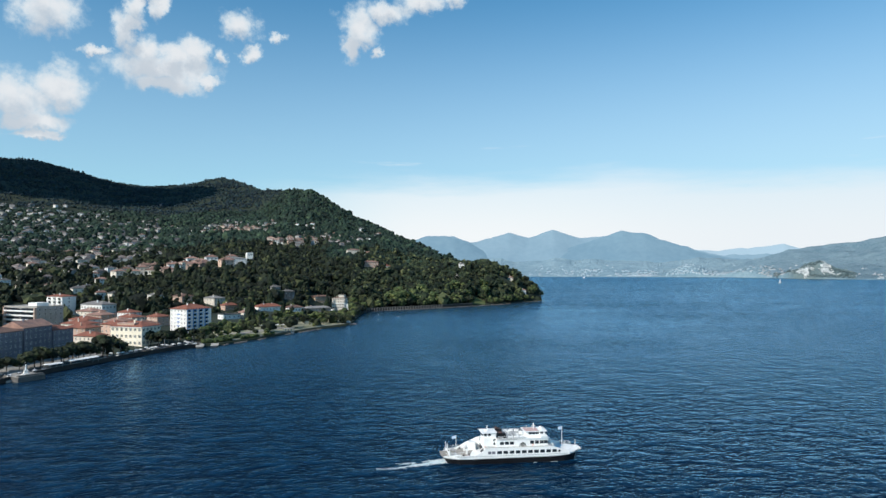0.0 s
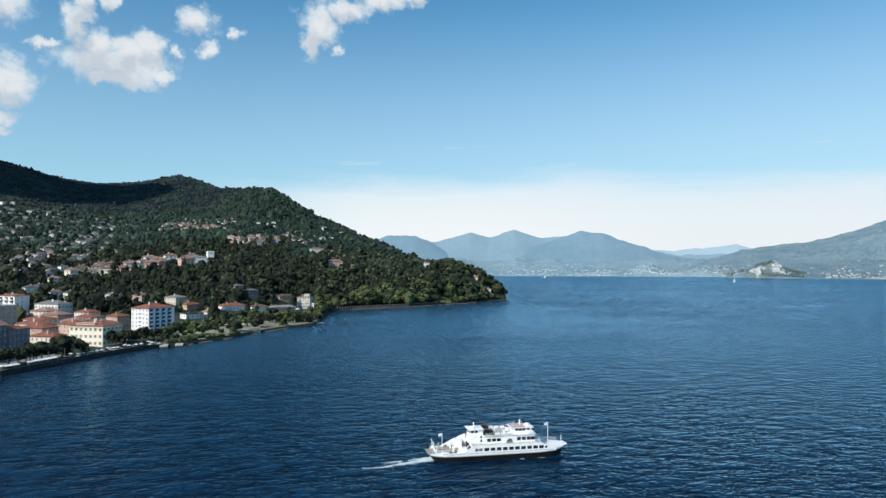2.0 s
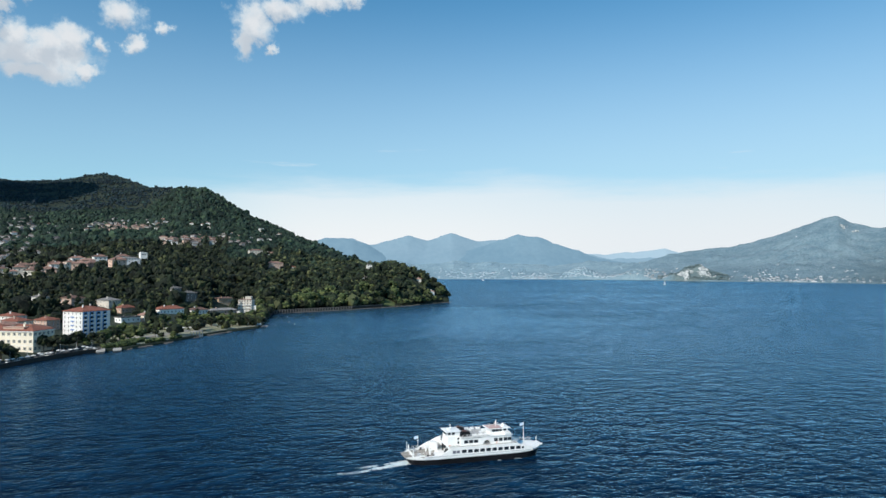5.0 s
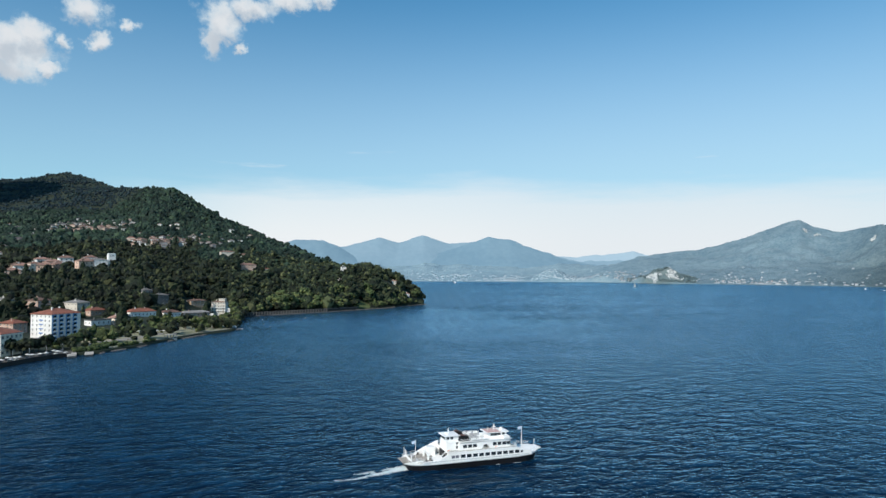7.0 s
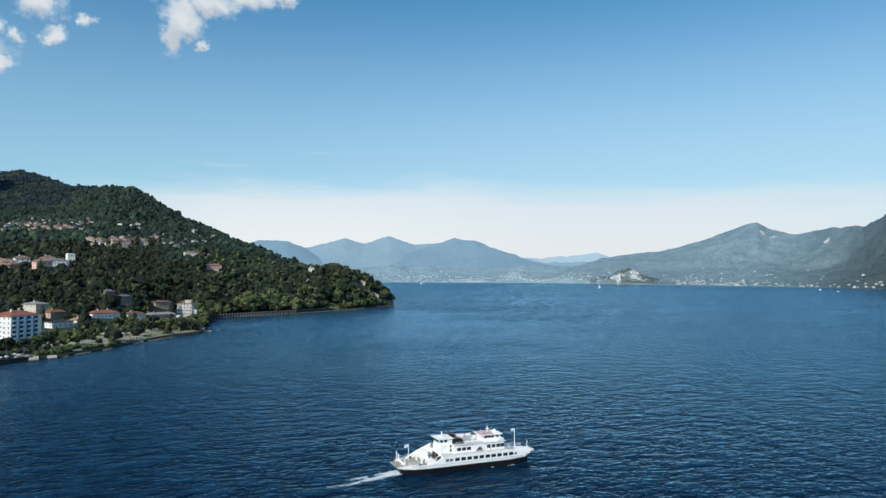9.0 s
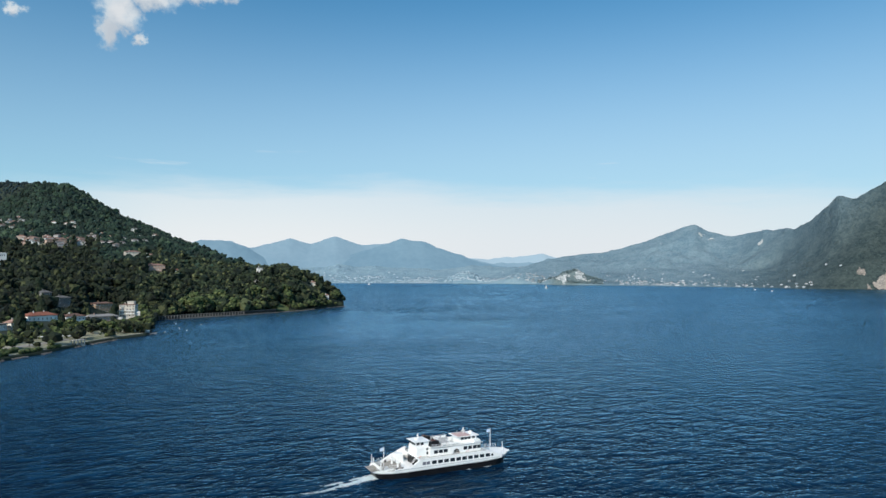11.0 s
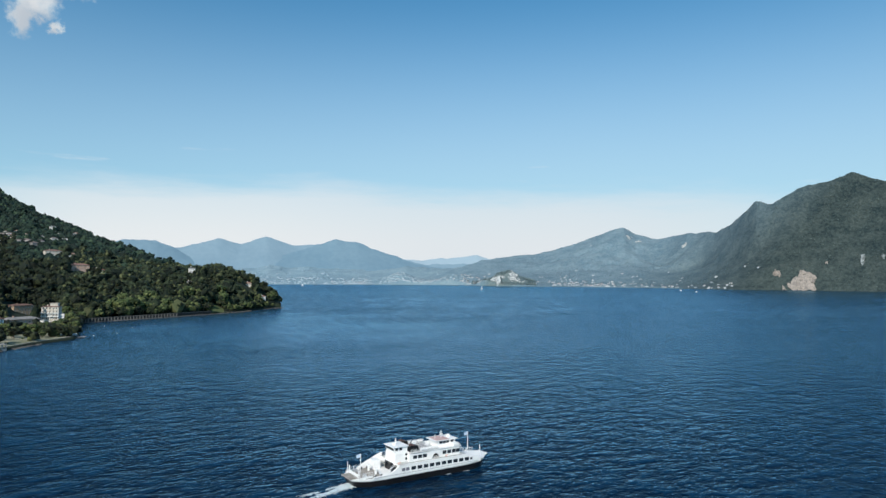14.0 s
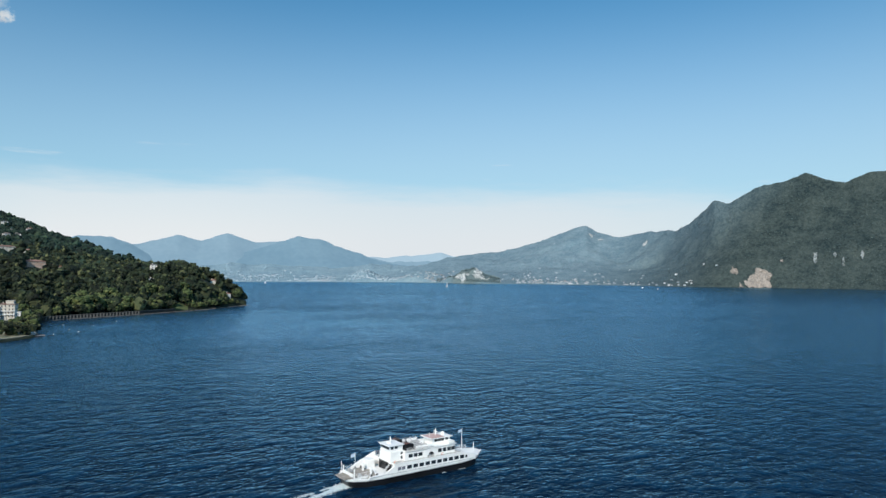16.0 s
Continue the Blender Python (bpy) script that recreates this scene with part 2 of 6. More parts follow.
def far_slope_material():
    """The far side of the lake, painted with haze that thickens towards the north."""
    m = bpy.data.materials.new("hazy_far_slopes")
    m.use_nodes = True
    n = Nodes(m.node_tree)
    where = n.add("ShaderNodeTexCoord").outputs["Object"]
    axes = n.add("ShaderNodeSeparateXYZ", {0: where})
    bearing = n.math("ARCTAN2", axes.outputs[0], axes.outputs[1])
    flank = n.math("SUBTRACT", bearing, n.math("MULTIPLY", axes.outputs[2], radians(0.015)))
    grainy = n.smooth(n.noise(where, 0.085, 5.0, 0.72), 0.36, 0.64)
    broad = n.smooth(n.noise(where, 0.004, 4.0, 0.6), 0.35, 0.65)
    stands = n.smooth(n.noise(where, 0.016, 4.0, 0.65), 0.36, 0.64)
    fac = n.math("ADD", n.math("MULTIPLY", grainy, 0.50), n.math("ADD", n.math("MULTIPLY", broad, 0.22), n.math("MULTIPLY", stands, 0.28)))
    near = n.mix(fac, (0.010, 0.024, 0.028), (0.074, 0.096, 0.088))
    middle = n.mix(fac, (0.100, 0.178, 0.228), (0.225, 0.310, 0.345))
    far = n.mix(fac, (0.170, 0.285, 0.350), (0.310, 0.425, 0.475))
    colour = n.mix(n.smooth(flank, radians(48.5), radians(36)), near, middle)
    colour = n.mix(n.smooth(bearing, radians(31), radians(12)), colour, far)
    # the low wooded hill by the water gets less haze in its colour
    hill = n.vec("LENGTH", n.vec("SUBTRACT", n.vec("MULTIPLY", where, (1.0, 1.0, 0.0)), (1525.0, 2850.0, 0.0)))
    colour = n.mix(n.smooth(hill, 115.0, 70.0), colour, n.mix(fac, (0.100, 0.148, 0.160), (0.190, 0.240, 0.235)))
    bump = n.add("ShaderNodeBump", {"Height": n.noise(where, 0.085, 6.0, 0.7), "Strength": 1.0, "Distance": 8.0}).outputs[0]
    body = n.add("ShaderNodeBsdfPrincipled", {"Base Color": colour, "Roughness": 0.95, "Specular IOR Level": 0.2, "Normal": bump})
    n.add("ShaderNodeOutputMaterial", {"Surface": body.outputs[0]})
    return m


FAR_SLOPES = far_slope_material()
DISTANCE_FAR = hazy_distance("haze_pale_hills", (0.38, 0.51, 0.59), (0.31, 0.44, 0.53), (0.40, 0.56, 0.68))
LEAVES = foliage("broad_leaves", ((0.005, 0.009, 0.005), (0.022, 0.032, 0.014), (0.058, 0.068, 0.028)), 0.05, 0.24)
LEAVES_HEADLAND = foliage("headland_leaves", ((0.006, 0.012, 0.006), (0.036, 0.052, 0.024), (0.104, 0.116, 0.050)), 0.05, 0.24)
# far, ridge, haze, knoll and across leaves have haze tinted into their greens
LEAVES_FAR = foliage("hazy_far_leaves", ((0.008, 0.019, 0.014), (0.022, 0.045, 0.029), (0.040, 0.068, 0.037)), 0.01, 0.35)
LEAVES_RIDGE = foliage("hazy_ridge_leaves", ((0.011, 0.023, 0.032), (0.016, 0.035, 0.040), (0.023, 0.047, 0.041)), 0.01, 0.3)
LEAVES_HAZE = foliage("hazy_woods_across_lake", ((0.086, 0.146, 0.174), (0.126, 0.196, 0.220), (0.162, 0.232, 0.246)), 0.01, 0.25)
LEAVES_KNOLL = foliage("hazy_knoll_leaves", ((0.098, 0.146, 0.160), (0.140, 0.192, 0.196), (0.178, 0.226, 0.214)), 0.01, 0.25)
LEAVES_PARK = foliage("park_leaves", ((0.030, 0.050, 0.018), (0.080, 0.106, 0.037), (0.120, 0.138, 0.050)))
LEAVES_ACROSS = foliage("hazy_mountain_woods", ((0.052, 0.080, 0.084), (0.076, 0.106, 0.102), (0.100, 0.130, 0.116)), 0.01, 0.18)
NEEDLES = foliage("conifer_needles", ((0.0072, 0.0156, 0.0078), (0.0156, 0.0264, 0.0108), (0.0204, 0.0300, 0.0120)))
BARK = surface("bark", (0.11, 0.085, 0.06), (0.05, 0.038, 0.028), 3.0, 0.95)
QUARRY = surface("quarry_rock", (0.44, 0.378, 0.325), (0.13, 0.122, 0.11), 0.06, 0.95, bump=7.0, bump_scale=0.10, fine=0.6)
CRAG = surface("grey_crag", (0.36, 0.38, 0.38), (0.10, 0.13, 0.13), 0.09, 0.95, bump=5.0, bump_scale=0.12, fine=0.4)
# near-black to carry the shade on the quay face; the road wall shares it
QUAY_STONE = surface("shaded_quay_stone", (0.034, 0.034, 0.032), (0.012, 0.013, 0.012), 0.3, 0.8, bump=0.15, fine=0.4)
STONE = surface("quay_stone", (0.17, 0.162, 0.15), (0.075, 0.072, 0.066), 0.3, 0.9, bump=0.15, fine=0.4)
PAVING = surface("promenade_paving", (0.34, 0.32, 0.29), (0.22, 0.21, 0.19), 0.15, 0.9, fine=0.4)
ASPHALT = surface("asphalt", (0.07, 0.07, 0.07), (0.045, 0.045, 0.046), 0.3, 0.9)
LAWN = surface("dry_lawn", (0.36, 0.34, 0.25), (0.13, 0.145, 0.07), 0.06, 0.95, fine=0.5)
GLASS = surface("window_glass", (0.03, 0.04, 0.05), (0.015, 0.02, 0.028), 0.4, 0.12, spec=0.6)
SHUTTER = surface("grey_green_shutters", (0.30, 0.31, 0.26), (0.22, 0.23, 0.19), 1.0, 0.7, vary=0.2)
TILES = surface("clay_tiles", (0.300, 0.112, 0.072), (0.165, 0.066, 0.046), 0.25, 0.9, bump=0.1, bump_scale=2.0, fine=0.4)
TILES_VARIED = surface("weathered_tiles", (0.300, 0.172, 0.132), (0.145, 0.094, 0.076), 0.25, 0.9, vary=0.4, fine=0.4)
SLATE = surface("grey_roof", (0.24, 0.23, 0.22), (0.13, 0.125, 0.12), 0.3, 0.85, vary=0.35, fine=0.4)
PLASTER = surface("cream_plaster", (0.68, 0.63, 0.54), (0.53, 0.48, 0.41), 0.15, 0.9, vary=0.15, fine=0.3)
PLASTER_YELLOW = surface("yellow_plaster", (0.84, 0.78, 0.64), (0.75, 0.68, 0.54), 0.12, 0.9, fine=0.3)
# grey plaster darkened and blued, with the waterfront facades' shade put in
PLASTER_GREY = surface("shaded_grey_plaster", (0.20, 0.20, 0.235), (0.12, 0.125, 0.155), 0.15, 0.9, vary=0.15, fine=0.3)
PLASTER_WHITE = surface("white_plaster", (0.84, 0.83, 0.80), (0.72, 0.71, 0.68), 0.15, 0.9, vary=0.08, fine=0.3)
PLASTER_BLUE = surface("pale_blue_plaster", (0.50, 0.62, 0.74), (0.42, 0.54, 0.67), 0.15, 0.9, fine=0.3)
PLASTER_PINK = surface("pink_plaster", (0.60, 0.43, 0.34), (0.45, 0.31, 0.24), 0.15, 0.9, vary=0.2, fine=0.3)
CONCRETE = surface("concrete", (0.48, 0.45, 0.41), (0.33, 0.31, 0.28), 0.2, 0.9, fine=0.4)
SHIP_WHITE = surface("ship_white_paint", (0.90, 0.90, 0.88), (0.80, 0.80, 0.78), 0.35, 0.35, fine=0.4)
SHIP_BLACK = surface("ship_black_paint", (0.012, 0.012, 0.014), (0.005, 0.005, 0.006), 0.3, 0.4, fine=0.3)
SHIP_DECK = surface("steel_deck", (0.40, 0.37, 0.33), (0.20, 0.18, 0.155), 0.6, 0.8, fine=0.6)
SHIP_ROOF = surface("faded_red_paint", (0.62, 0.44, 0.41), (0.46, 0.31, 0.28), 0.6, 0.7, fine=0.4)
FUNNEL_RED = surface("sooty_red_paint", (0.20, 0.10, 0.085), (0.07, 0.045, 0.04), 0.8, 0.8, fine=0.4)
STEEL = surface("galvanised_steel", (0.55, 0.56, 0.57), (0.40, 0.41, 0.42), 1.0, 0.45, metal=0.4)
ORANGE = surface("orange_lifebuoy", (0.80, 0.20, 0.05), (0.65, 0.15, 0.04), 2.0, 0.6)
FOAM = surface("foam", (0.74, 0.80, 0.80), (0.40, 0.52, 0.56), 0.6, 0.8, fine=0.5)

# ---- helpers for meshes ----


def part(name, bm, material, parent=None, label=""):
    me = bpy.data.meshes.new(name)
    bm.to_mesh(me)
    bm.free()
    me.materials.append(material)
    ob = new(name, me)
    ob.parent = parent
    return tagged(ob, label)


def sheet(name, verts, faces, material, smooth=False):
    """A mesh object from arrays of corners and faces, all with as many corners."""
    me = bpy.data.meshes.new(name)
    verts, faces = np.asarray(verts, np.float32), np.asarray(faces, np.int32)
    k = faces.shape[1]
    me.vertices.add(len(verts))
    me.vertices.foreach_set("co", verts.ravel())
    me.loops.add(faces.size)
    me.loops.foreach_set("vertex_index", faces.ravel())
    me.polygons.add(len(faces))
    me.polygons.foreach_set("loop_start", np.arange(len(faces), dtype=np.int32) * k)
    me.polygons.foreach_set("use_smooth", np.full(len(faces), smooth))
    me.update(calc_edges=True)
    me.validate()
    me.materials.append(material)
    return new(name, me)


def empty(name, x=0, y=0, z=0, turn=0):
    ob = new(name)
    ob.matrix_basis = pose(x, y, z, 0, 0, turn)
    return ob


def add_box(bm, x0, x1, y0, y1, z0, z1, bevel=0.0):
    made = bmesh.ops.create_cube(bm, size=1.0, matrix=Matrix.Translation(((x0 + x1) / 2, (y0 + y1) / 2, (z0 + z1) / 2)) @ Matrix.Diagonal((x1 - x0, y1 - y0, z1 - z0, 1)))
    if bevel:
        bmesh.ops.bevel(bm, geom=list({e for v in made["verts"] for e in v.link_edges}), offset=bevel, segments=1, affect="EDGES")
    return bm


def box(x0, x1, y0, y1, z0, z1, bevel=0.0):
    return add_box(bmesh.new(), x0, x1, y0, y1, z0, z1, bevel)


def add_prism(bm, outline, axis, low, high):
    """A solid: an outline of (a, b) pairs pushed along an axis: 'y' takes (x, z), 'z' takes (x, y), 'x' takes (y, z)."""
    def corner(a, b, c):
        return {"y": (a, c, b), "z": (a, b, c), "x": (c, a, b)}[axis]
    first = [bm.verts.new(corner(a, b, low)) for a, b in outline]
    last = [bm.verts.new(corner(a, b, high)) for a, b in outline]
    bm.faces.new(first), bm.faces.new(last[::-1])
    for i in range(len(outline)):
        j = (i + 1) % len(outline)
        bm.faces.new((first[j], first[i], last[i], last[j]))
    bmesh.ops.recalc_face_normals(bm, faces=bm.faces)
    return bm


def prism(outline, axis, low, high):
    return add_prism(bmesh.new(), outline, axis, low, high)


def add_rod(bm, a, b, radius, radius2=None, segments=8):
    a, b = Vector(a), Vector(b)
    way = b - a
    m = Matrix.Translation((a + b) / 2) @ way.to_track_quat("Z", "Y").to_matrix().to_4x4()
    bmesh.ops.create_cone(bm, cap_ends=True, segments=segments, radius1=radius, radius2=radius if radius2 is None else radius2, depth=way.length, matrix=m)
    return bm


def rod(a, b, radius, radius2=None, segments=8):
    return add_rod(bmesh.new(), a, b, radius, radius2, segments)

# ---- form of the land ----


def lattice(i, j, seed):
    h = np.sin(i * 127.1 + j * 311.7 + seed * 74.7) * 43758.5453
    return h - np.floor(h)


def grain(x, y, size, octaves=4, seed=0):
    """Smooth noise between -1 and 1 over the plan."""
    x, y, total, weight, norm = np.asarray(x, float) / size, np.asarray(y, float) / size, 0.0, 1.0, 0.0
    for octave in range(octaves):
        i, j = np.floor(x), np.floor(y)
        u, v = x - i, y - j
        u, v = u * u * (3 - 2 * u), v * v * (3 - 2 * v)
        s = seed + octave * 17
        a = lattice(i, j, s) * (1 - u) + lattice(i + 1, j, s) * u
        b = lattice(i, j + 1, s) * (1 - u) + lattice(i + 1, j + 1, s) * u
        total, norm = total + weight * (2 * (a * (1 - v) + b * v) - 1), norm + weight
        x, y, weight = x * 2.03 + 5.7, y * 2.03 + 3.1, weight * 0.5
    return total / norm


# The near hillside in bearings (degrees east of north) and distances from the origin, in rings from the shore to the ridge.
BEARING = [-75, -45, -36, -33, -30, -27, -24, -20, -17, -14.3, -12, -9.7, -7.2, -6.9, -6.25, -4.6, -2, 0.5, 2.9, 4.4, 5.4, 6.8, 7.8, 8.6]
SHORE = [205, 282, 336, 362, 389, 414, 442, 480, 493, 522, 560, 598, 632, 645, 822, 842, 868, 900, 938, 966, 985, 1037, 1070, 1092]
R_TOWN = [700, 700, 700, 700, 700, 690, 680, 690, 700, 715, 760, 830, 850, 852, 848, 870, 898, 928, 962, 994, 1012, 1052, 1078, 1094]
Z_TOWN = [12, 12, 13, 13, 12, 11, 10, 10, 10, 9, 8, 7, 6, 6, 4, 5, 5, 5, 5, 5, 5, 5, 5, 3]
R_FOOT = [1000, 1000, 950, 950, 930, 910, 900, 960, 1000, 970, 950, 940, 925, 920, 910, 930, 960, 985, 1010, 1035, 1045, 1066, 1080, 1088]
Z_FOOT = [40, 40, 34, 33, 30, 30, 32, 50, 58, 52, 48, 36, 25, 22, 20, 18, 20, 22, 26, 26, 22, 15, 10, 5]
R_MIDDLE = [1640, 1640, 1640, 1640, 1640, 1720, 1800, 1640, 1560, 1352, 1240, 1176, 1128, 1112, 1096, 1112, 1120, 1090, 1070, 1065, 1070, 1078, 1087, 1092]
Z_MIDDLE = [91, 91, 91, 92, 93, 106, 121, 115, 109, 91, 82, 75, 62, 59, 56, 50, 44, 42, 48, 46, 36, 22, 12, 6]
R_UPPER = [2600, 2600, 2680, 2712, 2760, 2840, 2920, 2760, 2600, 1896, 1832, 1768, 1640, 1608, 1600, 1462, 1324, 1200, 1115, 1095, 1090, 1088, 1092, 1096]
Z_UPPER = [237, 237, 244, 251, 261, 267, 271, 261, 243, 165, 160, 147, 117, 111, 108, 87, 62, 50, 54, 52, 40, 23, 12, 6]
RIDGE_BEARING = [-75, -45, -36, -33, -31, -28.4, -26, -24, -22, -19.6, -18.2, -16.5, -14.4, -12, -11.2, -10.3, -8.4, -4.8, -3, -0.2, 1.3, 2.6, 3.4, 4.9, 5.7, 6.9, 8.1, 8.6]
R_RIDGE = [4350, 4350, 4350, 4350, 4350, 4350, 4350, 4350, 4276, 4100, 3930, 3430, 2733, 2455, 2430, 2395, 2300, 2046, 1760, 1475, 1335, 1243, 1185, 1135, 1120, 1108, 1100, 1101]
Z_RIDGE = [617, 604, 636, 648, 616, 556, 529, 531, 546, 574, 530, 432, 358, 325, 303, 275, 218, 144, 111, 74, 58, 56, 61, 54, 48, 34, 15, 4]


def land_rings(bearing):
    """Distances and heights of the rings at each bearing."""
    def at(row, east=0.0):
        return np.interp(bearing - east * np.clip(-bearing / 3, 0, 1), BEARING, row)
    shore, ridge, top = at(SHORE), np.interp(bearing, RIDGE_BEARING, R_RIDGE), np.interp(bearing, RIDGE_BEARING, Z_RIDGE)
    r = np.stack([shore, shore + 1.5, shore + np.minimum(22, (at(R_TOWN) - shore) * 0.5), at(R_TOWN), at(R_FOOT), at(R_MIDDLE), at(R_UPPER, 0.4), ridge, ridge + 0.1 * ridge])
    z = np.stack([0 * shore - 3.0, 0 * shore + 1.2, 0 * shore + 2.0, at(Z_TOWN), at(Z_FOOT), at(Z_MIDDLE), at(Z_UPPER, 0.4), top, top * 0.45 - 20])
    return r, z


def land(x, y):
    """Height of the near land at places of the plan."""
    x, y = np.atleast_1d(np.asarray(x, float)), np.atleast_1d(np.asarray(y, float))
    bearing, dist = np.degrees(np.arctan2(x, y)), np.hypot(x, y)
    r, z = land_rings(bearing)
    out = np.full(x.shape, -6.0)
    for k in range(len(r) - 1):
        inside = (dist >= r[k]) & (dist <= r[k + 1])
        part_way = (dist - r[k]) / np.maximum(r[k + 1] - r[k], 1e-6)
        out = np.where(inside, z[k] + (z[k + 1] - z[k]) * part_way, out)
    out = np.where(dist > r[-1], z[-1], out)
    rough = np.clip((out - 14) / 90, 0, 1) * np.clip((r[7] - dist) / (0.16 * r[7]), 0.12, 1)
    gullies = np.abs(grain(x, y, 260, 4, 3))
    return out + rough * (grain(x, y, 150, 4, 1) * 9 - gullies * out * 0.10 + out * 0.03)


# The far side of the lake, the same way: shore, foot, shoulder and ridge.
FAR_BEARING = [-14, -2, 4, 9, 14, 18, 20.5, 22, 24.3, 27.7, 31, 33.5, 36.3, 38.1, 39.1, 40.7, 43.1, 45.1, 46.3, 47.5, 48, 49, 51, 53, 54.5, 56.4, 57.1, 58.5, 62, 68, 80]
FAR_SHORE = [3400, 3400, 3380, 3330, 3330, 3360, 3380, 3390, 3330, 3150, 3130, 3120, 3090, 3070, 3060, 3030, 2960, 2910, 2900, 2905, 2910, 2915, 2935, 2930, 2920, 2915, 2910, 2900, 2870, 2830, 2800]
FAR_RIDGE = [4300, 4300, 4300, 4300, 4300, 4300, 4250, 4200, 3900, 4200, 4200, 4200, 4200, 4200, 4200, 4200, 4000, 3700, 3500, 3400, 3300, 3300, 3300, 3300, 3300, 3300, 3300, 3300, 3300, 3300, 3300]
FAR_TOP = [90, 100, 92, 96, 92, 80, 88, 90, 97, 159, 185, 230, 306, 353, 305, 270, 297, 275, 304, 363, 398, 377, 444, 464, 497, 453, 446, 483, 500, 520, 500]


# low hills at the water's edge: bearing, distance, half-width in degrees, depth, height
FAR_KNOLLS = [(28.5, 3250, 0.75, 60, 50), (27.6, 3240, 0.5, 55, 30), (26.6, 3225, 0.9, 50, 24), (29.8, 3235, 1.0, 60, 26), (24.0, 3420, 1.6, 90, 42), (19.4, 3480, 1.4, 90, 48)]


def far_rings(bearing):
    def at(row, wide=1.0):
        return np.mean([np.interp(bearing + o, FAR_BEARING, row) for o in np.linspace(-wide, wide, 9)], 0)
    shore, ridge, top = at(FAR_SHORE), at(FAR_RIDGE, 1.4), at(FAR_TOP, 0.14) + grain(bearing * 30, 0 * bearing, 50, 4, 2) * np.where(bearing < 24, 22, 8)
    steep = np.clip((bearing - 44) / 6, 0, 1)
    r = np.stack([shore, shore + 6, shore + (ridge - shore) * 0.18, shore + (ridge - shore) * 0.55, ridge, ridge + 400])
    z = np.stack([0 * shore - 4, 0 * shore + 3, 12 + at(FAR_TOP, 2.0) * (0.03 + 0.18 * steep), at(FAR_TOP, 1.6) * (0.36 + 0.18 * steep), top, top * 0.4])
    return r, z


def far_land(x, y):
    x, y = np.atleast_1d(np.asarray(x, float)), np.atleast_1d(np.asarray(y, float))
    bearing, dist = np.degrees(np.arctan2(x, y)), np.hypot(x, y)
    r, z = far_rings(bearing)
    out = np.full(x.shape, -6.0)
    for k in range(len(r) - 1):
        part_way = (dist - r[k]) / np.maximum(r[k + 1] - r[k], 1e-6)
        out = np.where((dist >= r[k]) & (dist <= r[k + 1]), z[k] + (z[k + 1] - z[k]) * part_way, out)
    out = np.where(dist > r[-1], z[-1], out)
    for b, d, wide, deep, tall in FAR_KNOLLS:
        out = out + tall * np.exp(-((bearing - b) / wide) ** 2 - ((dist - d) / deep) ** 2) * (out > 0)
    rough = np.clip((out - 8) / 120, 0, 1)
    edge = np.clip((r[4] - dist) / 250, 0, 1)
    return out + rough * edge * (grain(x, y, 330, 4, 11) * 36 - np.abs(grain(x, y, 420, 4, 23)) * out * 0.34) + rough * edge * grain(x, y, 130, 3, 37) * 15 + rough * (grain(x, y, 60, 3, 5) * 6 + grain(x, y, 22, 2, 8) * 2.5)


def land_mesh(name, form, rings, bearings, steps, material, label):
    """A sheet over a fan of bearings, with rows of corners along each."""
    bearings = np.asarray(bearings, float)
    r, _ = rings(bearings)
    rows = []
    for k, count in enumerate(steps):
        for s in np.arange(count) / count:
            rows.append(r[k] + (r[k + 1] - r[k]) * s)
    rows.append(r[-1])
    dist = np.stack(rows)
    a = np.radians(bearings)[None, :]
    x, y = dist * np.sin(a), dist * np.cos(a)
    z = form(x.ravel(), y.ravel()).reshape(x.shape)
    z[0] = -4.0
    h, w = x.shape
    i = np.arange(h - 1)[:, None] * w + np.arange(w - 1)[None, :]
    faces = np.stack([i, i + 1, i + w + 1, i + w], -1).reshape(-1, 4)
    return tagged(sheet(name, np.stack([x, y, z], -1).reshape(-1, 3), faces, material, True), label, "ground" if name == "ground" else "mountains", kind="structure")


bearings = np.concatenate([np.arange(-74, -36, 0.5), np.arange(-36, 8.6, 0.125)])
land_mesh("ground", land, land_rings, bearings, [1, 3, 18, 16, 20, 18, 20, 4], SOIL, "wooded hillside rising behind a lakeside town")
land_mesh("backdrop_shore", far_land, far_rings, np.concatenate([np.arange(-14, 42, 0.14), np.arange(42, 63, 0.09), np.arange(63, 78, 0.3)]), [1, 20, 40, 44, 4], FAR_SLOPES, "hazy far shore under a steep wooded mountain")

